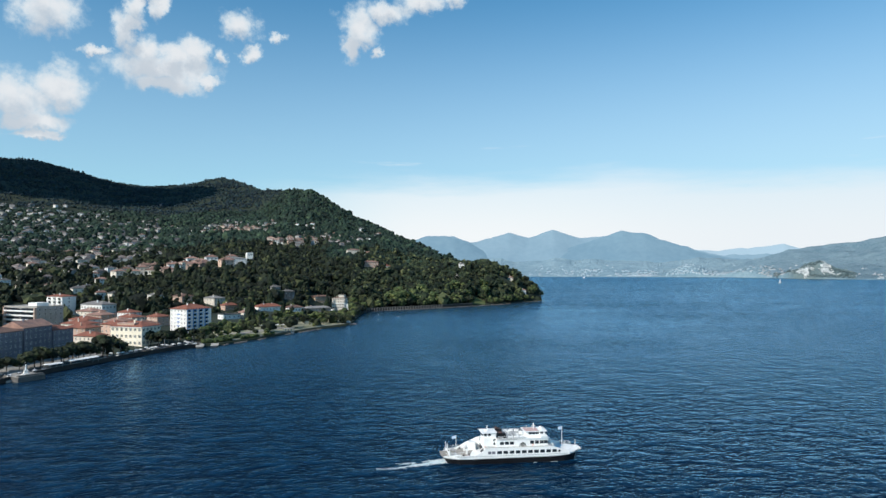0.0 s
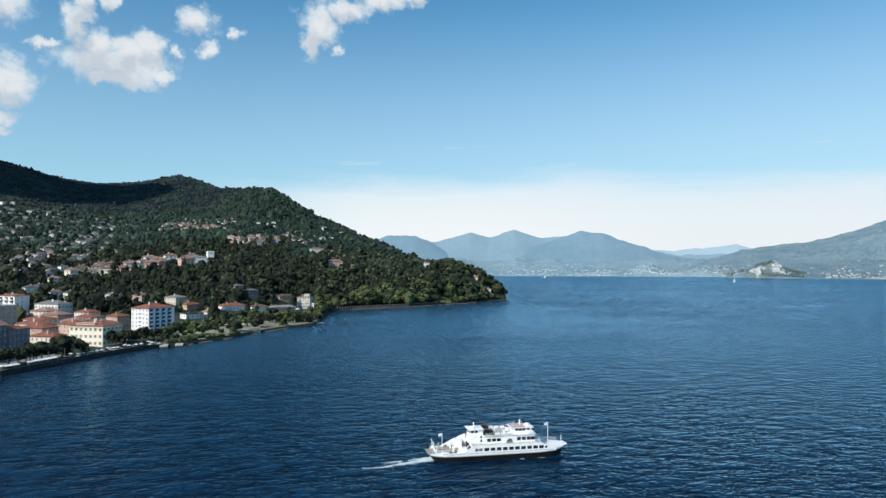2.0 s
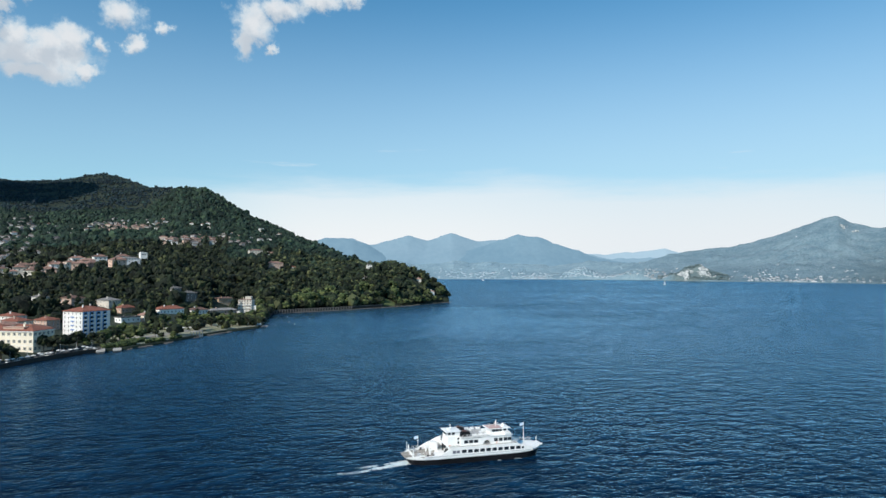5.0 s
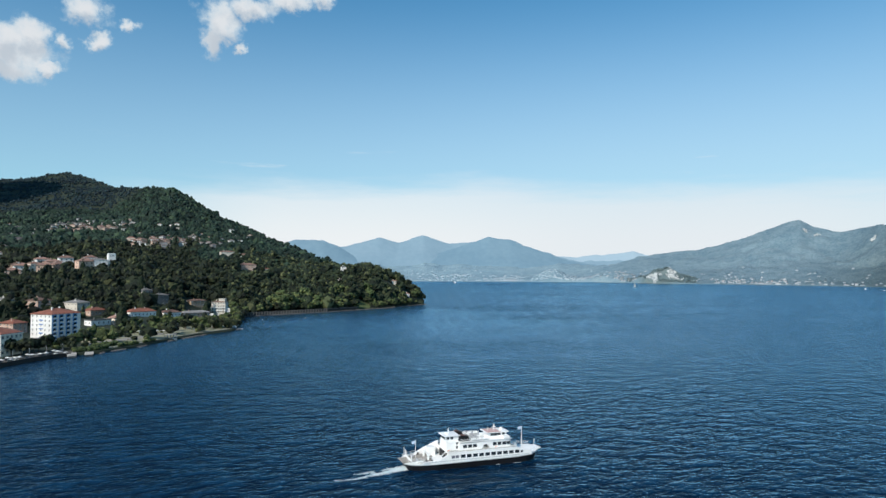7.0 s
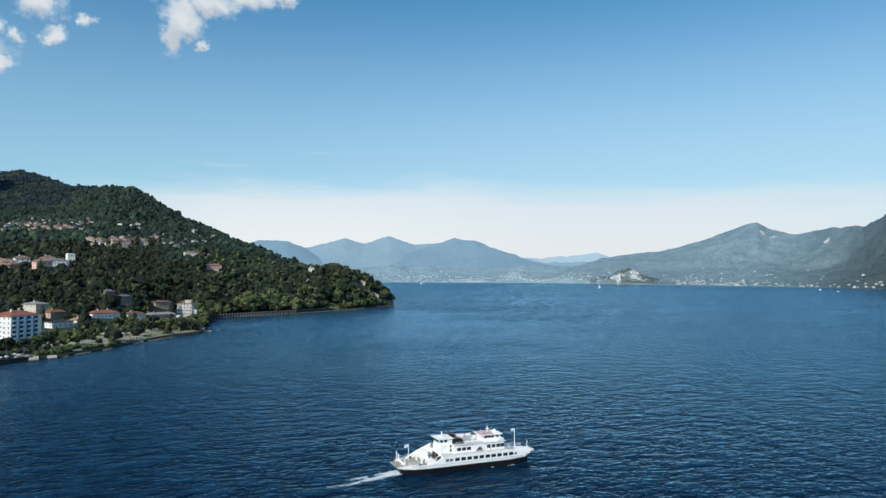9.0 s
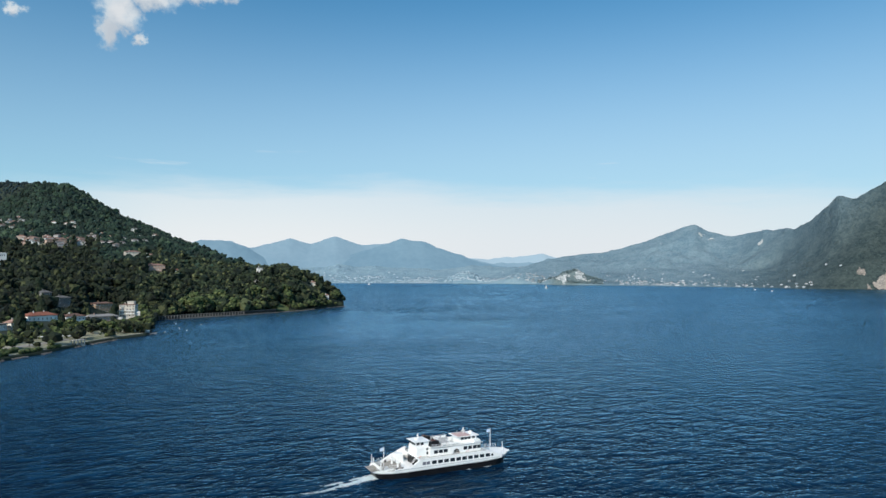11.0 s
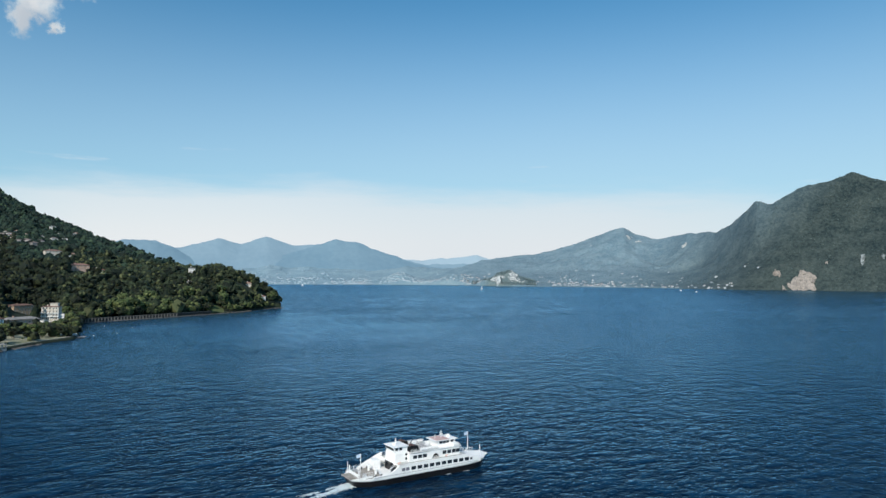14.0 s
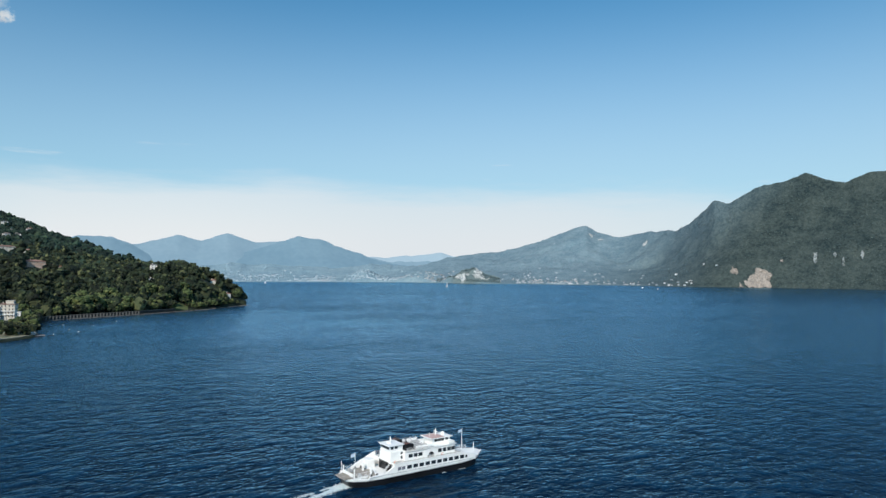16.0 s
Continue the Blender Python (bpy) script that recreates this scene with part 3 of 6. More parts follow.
# The ranges behind, blue with painted haze: bearing and height of each crest.
def range_mesh(name, bearing, top, dist, material, seed, label):
    b = np.arange(bearing[0], bearing[-1], 0.1)
    a = np.radians(b)
    soft = np.exp(-np.linspace(-2, 2, 9) ** 2)
    crest = np.convolve(np.pad(np.interp(b, bearing, top), 4, mode="edge"), soft / soft.sum(), "valid")
    jagged = grain(b * 40, b * 0, 45, 5, seed) * 13
    rows = np.concatenate([np.linspace(-420, 0, 22), [0, 60]])
    share_of = np.concatenate([np.linspace(0, 1, 22) ** 1.25, [1.0, 0.5]])
    x = np.stack([(dist + r) * np.sin(a) for r in rows])
    y = np.stack([(dist + r) * np.cos(a) for r in rows])
    z = np.stack([crest * f + jagged * f ** 8 - 3 + 4 * f * (1 - f) * (grain(x[k], y[k], 300, 5, seed + 9) * 26) for k, f in enumerate(share_of)])
    w = len(b)
    i = np.delete(np.arange(len(rows) - 1), 21)[:, None] * w + np.arange(w - 1)[None, :]
    faces = np.stack([i, i + 1, i + w + 1, i + w], -1).reshape(-1, 4)
    return tagged(sheet(name, np.stack([x, y, z], -1).reshape(-1, 3), faces, material, True), label, "mountains", kind="structure")


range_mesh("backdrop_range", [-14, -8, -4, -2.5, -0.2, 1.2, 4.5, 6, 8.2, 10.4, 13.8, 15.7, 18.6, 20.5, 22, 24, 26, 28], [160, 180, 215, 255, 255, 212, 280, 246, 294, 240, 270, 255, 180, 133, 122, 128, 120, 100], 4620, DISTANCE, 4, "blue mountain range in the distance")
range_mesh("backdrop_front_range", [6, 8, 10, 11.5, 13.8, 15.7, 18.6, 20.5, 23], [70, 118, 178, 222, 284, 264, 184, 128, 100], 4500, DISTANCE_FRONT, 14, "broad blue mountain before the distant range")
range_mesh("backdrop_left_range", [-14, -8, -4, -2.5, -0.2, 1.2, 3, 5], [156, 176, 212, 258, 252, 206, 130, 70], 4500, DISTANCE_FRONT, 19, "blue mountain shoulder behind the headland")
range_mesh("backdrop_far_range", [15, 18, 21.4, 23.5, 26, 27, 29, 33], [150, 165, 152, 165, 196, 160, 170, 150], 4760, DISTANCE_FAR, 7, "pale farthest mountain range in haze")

lake_rim = [(4880 * math.sin(a), 4880 * math.cos(a), 0) for a in np.linspace(0, math.tau, 97)[:-1]]
bm = bmesh.new()
bm.faces.new([bm.verts.new(v) for v in lake_rim][::-1])
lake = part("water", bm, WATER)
tagged(lake, "deep blue lake ruffled by small waves", "lake", kind="structure")

# ---- ferry ----


def hull_ring(fullness, z, reach):
    """Plan of the hull at one height: pointed bow and stern, straight sides."""
    side = [(-1.0, 0.42), (-0.93, 0.70), (-0.80, 0.93), (-0.62, 1.0), (0.60, 1.0), (0.78, 0.95), (0.89, 0.80), (0.96, 0.58), (1.0, 0.36)]
    half = [(x * reach, w * fullness, z + (0.75 * max(0.0, (x - 0.35) / 0.65) ** 2 if z > 2 else 0.0)) for x, w in side]
    return half + [(x, -w, z) for x, w, z in reversed(half)]


def add_loft(bm, rings):
    loops = [[bm.verts.new(c) for c in ring] for ring in rings]
    for a, b in zip(loops, loops[1:]):
        for i in range(len(a)):
            j = (i + 1) % len(a)
            bm.faces.new((a[i], a[j], b[j], b[i]))
    bm.faces.new(loops[0][::-1]), bm.faces.new(loops[-1])
    bmesh.ops.recalc_face_normals(bm, faces=bm.faces)
    return bm


def windows_row(owner, xs, y, z0, z1, width, name="window"):
    side = 1 if y > 0 else -1
    for x in xs:
        part(name, box(x - width / 2, x + width / 2, min(y - 0.02 * side, y + 0.05 * side), max(y - 0.02 * side, y + 0.05 * side), z0, z1, 0.04), GLASS, owner)


def railing(name, owner, points, height=1.0):
    bm = bmesh.new()
    for a, b in zip(points, points[1:]):
        a, b = Vector(a), Vector(b)
        for level in (0.35, 0.68, 1.0):
            lift = Vector((0, 0, height * level))
            add_rod(bm, a + lift, b + lift, 0.03, segments=5)
        count = max(1, round((b - a).length / 1.5))
        for k in range(count + 1):
            p = a.lerp(b, k / count)
            add_rod(bm, p, p + Vector((0, 0, height)), 0.035, segments=5)
    return part(name, bm, SHIP_WHITE, owner)


def ferry(x, y, turn):
    f = empty("car_ferry", x, y, -0.30, turn)
    f.scale = (1.0, 1.0, 0.90)
    hull = part("hull", add_loft(bmesh.new(), [hull_ring(3.8, -1.2, 17.5), hull_ring(5.0, 0.1, 19.6), hull_ring(5.25, 2.15, 20.6)]), SHIP_BLACK, f, "black painted hull")
    part("sheer_strake", add_loft(bmesh.new(), [hull_ring(5.27, 2.15, 20.65), hull_ring(5.4, 2.7, 21.0)]), SHIP_WHITE, f)
    part("car_deck", prism([(a, b) for a, b, c in hull_ring(5.1, 0, 20.0)], "z", 2.68, 2.76), SHIP_DECK, f, "worn steel car deck")
    part("rubbing_strake", add_loft(bmesh.new(), [hull_ring(5.48, 2.08, 20.75), hull_ring(5.48, 2.24, 20.8)]), STEEL, hull)
    for side in (-1, 1):
        y0, y1 = sorted((side * 4.75, side * 5.3))
        aft_slope = [(-8.0, 5.3), (-11.2, 3.35), (-15.6, 3.05)] if side < 0 else [(-10.4, 5.3), (-12.6, 4.9), (-15.6, 3.2)]
        wall = part("side_wall", prism([(-16.2, 2.6), (17.2, 2.6), (17.2, 3.85), (14.6, 4.55), (12.4, 5.3)] + aft_slope, "y", y0, y1), SHIP_WHITE, f)
        windows_row(wall, [-4.3 + 1.87 * k for k in range(10)], side * 5.3, 3.5, 4.5, 1.4)
        windows_row(wall, [14.0], side * 5.3, 3.55, 4.25, 0.7)
        for px in (-6.1, -7.3):
            part("blind_window", box(px - 0.5, px + 0.5, min(side * 5.28, side * 5.36), max(side * 5.28, side * 5.36), 3.55, 4.45, 0.03), PLASTER_GREY, wall, "window with a grey blind")
        part("rub_rail", box(-16, 16.5, min(side * 5.3, side * 5.42), max(side * 5.3, side * 5.42), 2.9, 3.02, 0.03), STEEL, wall)
    part("upper_deck", box(-8.9, 12.5, -5.4, 5.4, 5.28, 5.46, 0.05), SHIP_WHITE, f)
    part("deck_surface", box(-8.7, 12.3, -5.1, 5.1, 5.46, 5.5), surface("upper_deck_paint", (0.56, 0.55, 0.52), (0.42, 0.41, 0.39), 0.5, 0.75), f)
    for at, way in ((-8.7, -1), (12.3, 1)):
        part("deck_front", box(min(at, at + 0.25 * way), max(at, at + 0.25 * way), -4.75, 4.75, 4.35, 5.3, 0.04), SHIP_WHITE, f)
    # aft tower with its stair and the cabin on the upper deck
    aft = part("aft_house", prism([(-8.9, 5.3), (-4.8, 5.3), (-4.8, 8.1), (-8.6, 8.1)], "y", -3.3, 2.2), SHIP_WHITE, f)
    top = part("aft_wheelhouse", prism([(-8.6, 8.1), (-5.0, 8.1), (-4.8, 9.8), (-9.0, 9.8)], "y", -2.9, 1.8), SHIP_WHITE, f)
    part("house_roof", box(-9.4, -4.5, -3.3, 2.2, 9.8, 9.95, 0.06), SHIP_WHITE, top)
    windows_row(top, [-8.1, -6.9], -2.9, 8.85, 9.6, 0.85, "bridge_window")
    windows_row(aft, [-5.4], -3.3, 7.2, 7.9, 0.8)
    windows_row(aft, [-5.4], -3.3, 5.9, 6.8, 0.7)
    for k in range(4):
        part("bridge_window", box(-9.02, -8.6, -2.6 + 1.05 * k, -1.8 + 1.05 * k, 8.9, 9.55, 0.03), GLASS, top)
    stair = bmesh.new()
    for k in range(8):
        add_box(stair, -11.4 + 0.3 * k, -11.05 + 0.3 * k, -3.9, -3.1, 2.9 + 0.32 * k, 2.98 + 0.32 * k)
    part("stair", stair, SHIP_WHITE, f)
    part("side_bracket", prism([(-11.6, 5.3), (-8.4, 5.3), (-8.4, 6.6), (-9.4, 6.3)], "y", 5.1, 5.3), SHIP_WHITE, f)
    part("vent_box", box(-8.0, -7.2, -1.2, 0.2, 9.9, 10.5, 0.1), SHIP_WHITE, top)
    cabin = part("cabin", box(-5.2, 0.8, -4.4, 4.4, 5.46, 7.75, 0.08), SHIP_WHITE, f)
    windows_row(cabin, [-3.4, -1.9, -0.4], -4.4, 6.2, 7.2, 1.25)
    windows_row(cabin, [-3.4, -1.9, -0.4], 4.4, 6.2, 7.2, 1.25)
    screen = part("arched_screen", prism([(-0.4, 5.46), (0.5, 5.46), (1.0, 6.5), (1.8, 7.0), (2.6, 6.5), (3.0, 5.46), (3.4, 5.46), (3.4, 8.0), (-0.4, 7.75)], "y", -4.5, -4.2), SHIP_WHITE, f)
    far_screen = part("arched_screen", prism([(-0.4, 5.46), (0.5, 5.46), (1.0, 6.5), (1.8, 7.0), (2.6, 6.5), (3.0, 5.46), (3.4, 5.46), (3.4, 8.0), (-0.4, 7.75)], "y", 4.2, 4.5), SHIP_WHITE, f)
    screen.location.x = far_screen.location.x = 1.2
    fore = part("fore_house", box(3.4, 9.6, -4.4, 4.4, 5.46, 8.0, 0.08), SHIP_WHITE, f)
    windows_row(fore, [4.6, 6.1, 7.6, 8.9], -4.4, 6.25, 7.3, 1.2)
    windows_row(fore, [4.6, 6.1, 7.6, 8.9], 4.4, 6.25, 7.3, 1.2)
    fore.location.x = 1.2
    part("sun_deck", box(-5.0, 11.2, -4.7, 4.7, 8.0, 8.12, 0.04), SHIP_WHITE, f)
    part("sun_deck_floor", box(-4.7, 4.1, -4.5, 4.5, 8.12, 8.15), surface("pale_deck_paint", (0.62, 0.63, 0.62), (0.5, 0.5, 0.49), 0.5, 0.7), f)
    bridge = part("wheelhouse", prism([(3.6, 8.1), (8.8, 8.1), (9.1, 9.9), (3.3, 9.9)], "y", -2.7, 1.6), SHIP_WHITE, f)
    bridge.location.x = 1.2
    for k in range(5):
        part("bridge_window", box(8.8, 9.12, -2.5 + 0.85 * k, -1.85 + 0.85 * k, 8.9, 9.65, 0.03), GLASS, bridge)
    windows_row(bridge, [4.5, 5.6, 6.7, 8.1], -2.7, 8.85, 9.65, 1.0, "bridge_window")
    windows_row(bridge, [4.5, 5.6, 6.7, 8.1], 1.6, 8.85, 9.65, 1.0, "bridge_window")
    part("wheelhouse_roof", box(3.0, 9.3, -2.85, 1.75, 9.9, 10.02, 0.05), SHIP_WHITE, bridge)
    part("roof_visor", box(2.5, 9.7, -3.2, 2.1, 9.86, 10.0, 0.04), SHIP_WHITE, bridge)
    part("roof_paint", box(3.0, 7.2, -2.9, 1.6, 10.02, 10.06), SHIP_ROOF, bridge, "faded red roof paint")
    part("dome", add_rod(rod((8.2, -0.6, 10.0), (8.2, -0.6, 10.5), 0.45, 0.55, 12), (8.2, -0.6, 10.5), (8.2, -0.6, 10.95), 0.55, 0.2, 12), SHIP_WHITE, bridge)
    part("aerial", rod((3.9, -0.5, 10.0), (3.9, -0.5, 11.3), 0.05), SHIP_WHITE, bridge)
    for side in (-1, 1):
        part("bridge_wing", box(7.2, 9.2, min(side * 2.6, side * 4.8), max(side * 2.6, side * 4.8), 8.1, 9.0, 0.06), SHIP_WHITE, bridge)
    part("radar_mast", add_rod(rod((6.2, 0, 10.0), (6.2, 0, 12.0), 0.14, 0.09), (6.2, -0.9, 11.2), (6.2, 0.9, 11.2), 0.06), SHIP_WHITE, bridge)
    part("radar", box(5.5, 6.9, -0.12, 0.12, 10.9, 11.05, 0.04), SHIP_WHITE, bridge)
    part("aft_mast", add_rod(rod((-7.2, -0.6, 9.7), (-7.2, -0.6, 11.8), 0.14, 0.09), (-7.2, -1.4, 11.0), (-7.2, 0.2, 11.0), 0.06), SHIP_WHITE, aft)
    for side in (-1, 1):
        fun = part("funnel", prism([(-4.6, 8.1), (-1.7, 8.1), (-2.1, 9.7), (-4.3, 9.9)], "y", side * 2.8 - 0.8, side * 2.8 + 0.8), SHIP_BLACK, f, "dark funnel casing with a sooty red cap")
        part("funnel_cap", prism([(-4.1, 9.85), (-2.9, 9.7), (-3.0, 9.95), (-3.9, 10.1)], "y", side * 2.8 - 0.6, side * 2.8 + 0.6), FUNNEL_RED, fun)
        part("exhaust_pipe", rod((-3.6, side * 2.6, 10.0), (-3.8, side * 2.6, 10.8), 0.16), SHIP_BLACK, fun)
        for px in (-1.3, 0.5, 2.3):
            raft = part("liferaft", rod((px, side * 3.9, 8.62), (px + 1.3, side * 3.9, 8.62), 0.38, segments=12), SHIP_WHITE, f)
            for cx in (px + 0.2, px + 0.95):
                part("cradle", box(cx, cx + 0.15, side * 3.9 - 0.35, side * 3.9 + 0.35, 8.12, 8.45), STEEL, raft)
        for px in (-8.6, 5.9):
            ring = bmesh.new()
            bmesh.ops.create_cone(ring, cap_ends=False, segments=12, radius1=0.36, radius2=0.30, depth=0.12, matrix=Matrix.Translation((px, side * 5.46, 6.0)) @ Matrix.Rotation(radians(90), 4, "X"))
            part("lifebuoy", ring, ORANGE, f)
        railing("railing", f, [(-8.7, side * 5.3, 5.46), (-5.0, side * 5.3, 5.46), (3.4, side * 5.3, 5.46), (12.3, side * 5.3, 5.46)])
        railing("railing", f, [(-4.7, side * 4.6, 8.12), (4.3, side * 4.6, 8.12)], 0.9)
        railing("railing", f, [(14.6, side * 5.0, 3.0), (17.0, side * 4.5, 3.2), (19.8, side * 2.6, 3.5)], 1.1)
        railing("railing", f, [(-15.5, side * 5.0, 2.9), (-18.4, side * 4.1, 2.7), (-20.0, side * 2.6, 2.7)], 1.1)
    railing("railing", f, [(12.3, -5.3, 5.46), (12.3, 5.3, 5.46)])
    for px, py, size in ((-0.8, 1.2, 0.9), (1.6, -1.6, 0.7), (3.2, 0.6, 0.8)):
        part("deck_vent", add_box(box(px, px + size, py, py + size, 8.15, 8.15 + size, 0.05), px - 0.08, px + size + 0.08, py - 0.08, py + size + 0.08, 8.15 + size, 8.27 + size), SHIP_WHITE, f)
    for k in range(4):
        part("bench", add_box(box(-2.4 + 1.1 * k, -2.0 + 1.1 * k, -3.0, 3.0, 8.5, 8.6), -2.05 + 1.1 * k, -1.98 + 1.1 * k, -3.0, 3.0, 8.6, 9.0), STEEL, f)
    # ramps at both ends
    part("stern_ramp", add_box(box(-21.4, -19.4, -2.7, 2.7, 2.62, 2.80, 0.05), -21.2, -19.6, -2.7, -2.5, 2.75, 3.25), SHIP_DECK, f, "lowered rusty loading ramp")
    part("bow_ramp", add_box(prism([(19.4, 2.9), (20.2, 2.9), (21.8, 3.35), (21.8, 3.5), (19.4, 3.3)], "y", -2.0, 2.0), 21.4, 21.6, -2.0, -1.8, 3.4, 3.9), SHIP_WHITE, f)
    for px, py, top in ((16.4, 0.0, 10.6), (20.6, 0.0, 6.0), (-16.4, 1.5, 8.2), (-19.4, 3.0, 6.0)):
        pole = part("flagpole", rod((px, py, 2.7), (px, py, top), 0.08, 0.05), SHIP_WHITE, f)
        if top > 6.5:
            part("flag", prism([(px + 0.05, top - 1.0), (px + 0.05, top - 0.1), (px - 0.5, top - 0.15), (px - 1.2, top - 0.35), (px - 1.15, top - 1.2), (px - 0.5, top - 1.05)], "y", py - 0.02, py + 0.02), PLASTER_BLUE, pole)
    for px, py in ((-13.8, 2.0), (-13.6, -1.8)):
        part("vent_cowl", add_box(rod((px, py, 2.4), (px, py, 4.0), 0.3, segments=10), px - 0.4, px + 0.5, py - 0.35, py + 0.35, 3.9, 4.6, 0.1), SHIP_WHITE, f)
    for side in (-1, 1):
        part("bulwark", prism([(-19.3, 2.7), (-15.6, 2.7), (-15.6, 3.3), (-16.4, 3.35), (-19.3, 3.1)], "y", min(side * 3.9, side * 4.05), max(side * 3.9, side * 4.05)), SHIP_WHITE, f)
        part("mooring_winch", add_rod(box(-17.6, -16.7, side * 2.6 - 0.5, side * 2.6 + 0.5, 2.7, 3.1, 0.05), (-17.15, side * 2.6 - 0.7, 3.35), (-17.15, side * 2.6 + 0.7, 3.35), 0.3), STEEL, f)
        part("ramp_post", rod((-18.9, side * 2.9, 2.7), (-18.9, side * 2.9, 5.0), 0.16, 0.14), SHIP_WHITE, f)
        for px in (-14.9, -13.2):
            part("bollard", rod((px, side * 4.2, 2.7), (px, side * 4.2, 3.4), 0.22, 0.26, 10), SHIP_BLACK, f)
    part("ramp_gate", box(-19.2, -19.05, -2.7, 2.7, 3.0, 3.9, 0.04), SHIP_WHITE, f)
    part("deck_stripe", box(-18.6, -9.2, -0.12, 0.12, 2.765, 2.78), PLASTER_WHITE, f)
    part("deckhouse", box(-12.4, -10.2, 2.2, 4.7, 2.4, 5.3, 0.06), SHIP_WHITE, f)
    # black panel stands in for the shade inside the car deck opening
    part("loading_arch", add_box(box(-8.95, -8.8, -4.6, 2.2, 2.75, 5.25), -9.4, -8.8, -2.3, -2.0, 2.75, 5.3), SHIP_BLACK, f, "black panel for the dark of the car deck opening")
    return tagged(f, "white double-ended car ferry with black hull on the lake", "ferry")


FERRY_TURN = 9.0
FERRY_AT = (45.9, 190.4)
ferry(*FERRY_AT, FERRY_TURN)

# ---- buildings ----
HOUSE_SPOTS = [(-200, 375, 30)]


def ground_z(x, y):
    return float(land(x, y)[0])


def share(name, mesh, parent, m, label=""):
    ob = new(name, mesh)
    ob.parent = parent
    ob.matrix_basis = m
    return tagged(ob, label)


def mesh_of(name, bm, material):
    me = bpy.data.meshes.new(name)
    bm.to_mesh(me)
    bm.free()
    me.materials.append(material)
    return me


def window_mesh(width, height, frame_material, shutters=False):
    """Frame and pane of one window in a wall whose outside is -y, centred on its middle."""
    w, h, t = width / 2, height / 2, 0.09
    frame_bm = bmesh.new()
    for x0, x1, z0, z1 in ((-w, -w + t, -h, h), (w - t, w, -h, h), (-w, w, h - t, h), (-w - 0.06, w + 0.06, -h - 0.06, -h + t), (-t / 3, t / 3, -h, h)):
        add_box(frame_bm, x0, x1, -0.07, 0.05, z0, z1)
    pane = mesh_of("pane", box(-w + 0.02, w - 0.02, -0.03, 0.02, -h + 0.02, h - 0.02), GLASS)
    shut = None
    if shutters:
        shut = [mesh_of("shutter", box(min(side * w, side * (w + 0.5)), max(side * w, side * (w + 0.5)), -0.1, -0.01, -h, h, 0.02), SHUTTER) for side in (-1, 1)]
    return mesh_of("window", frame_bm, frame_material), pane, shut


def hip_roof(l1, l2, z, rise, over=0.7, gable=False):
    """A roof over a rectangle from 0, 0 to l1, l2 with eaves and some thickness."""
    bm = bmesh.new()
    x0, x1, y0, y1 = -over, l1 + over, -over, l2 + over
    low = [bm.verts.new(c) for c in ((x0, y0, z - 0.12), (x1, y0, z - 0.12), (x1, y1, z - 0.12), (x0, y1, z - 0.12))]
    eave = [bm.verts.new(c) for c in ((x0, y0, z + 0.14), (x1, y0, z + 0.14), (x1, y1, z + 0.14), (x0, y1, z + 0.14))]
    w, d = x1 - x0, y1 - y0
    inset = 0.0 if gable else min(w, d) / 2 * 0.95
    if w >= d:
        r = [bm.verts.new((x0 + inset, (y0 + y1) / 2, z + rise)), bm.verts.new((x1 - inset, (y0 + y1) / 2, z + rise))]
        slopes = [(eave[0], eave[1], r[1], r[0]), (eave[1], eave[2], r[1]), (eave[2], eave[3], r[0], r[1]), (eave[3], eave[0], r[0])]
    else:
        r = [bm.verts.new(((x0 + x1) / 2, y0 + inset, z + rise)), bm.verts.new(((x0 + x1) / 2, y1 - inset, z + rise))]
        slopes = [(eave[0], eave[1], r[0]), (eave[1], eave[2], r[1], r[0]), (eave[2], eave[3], r[1]), (eave[3], eave[0], r[0], r[1])]
    for f in slopes:
        bm.faces.new(f)
    for i in range(4):
        j = (i + 1) % 4
        bm.faces.new((low[i], low[j], eave[j], eave[i]))
    bm.faces.new(low[::-1])
    bmesh.ops.recalc_face_normals(bm, faces=bm.faces)
    return bm


def house_body(l1, l2, height, sink=3.0):
    """Walls with a plinth and a string course below the eaves."""
    bm = box(0, l1, 0, l2, -sink, height)
    add_box(bm, -0.08, l1 + 0.08, -0.08, l2 + 0.08, -sink, 0.7)
    add_box(bm, -0.12, l1 + 0.12, -0.12, l2 + 0.12, height - 0.35, height - 0.02)
    return bm


def walls_windows(owner, meshes, l1, l2, height, floors, bays1, bays2, name="window", skip=0.0, sides=(0, 1, 2, 3), rng=None):
    frame_me, pane_me, shut_me = meshes
    step = height / floors
    for side in sides:
        length, bays = (l1, bays1) if side % 2 == 0 else (l2, bays2)
        for floor in range(floors):
            for k in range(bays):
                if rng and rng.random() < skip:
                    continue
                along, z = length * (k + 0.5) / bays, step * (floor + 0.53)
                m = {0: pose(along, 0, z), 1: pose(l1, along, z, 0, 0, 90), 2: pose(l1 - along, l2, z, 0, 0, 180), 3: pose(0, l2 - along, z, 0, 0, 270)}[side]
                win = share(name, frame_me, owner, m)
                share("pane", pane_me, win, pose(0, 0, 0))
                for leaf in shut_me or ():
                    share("shutter", leaf, win, pose(0, 0, 0))


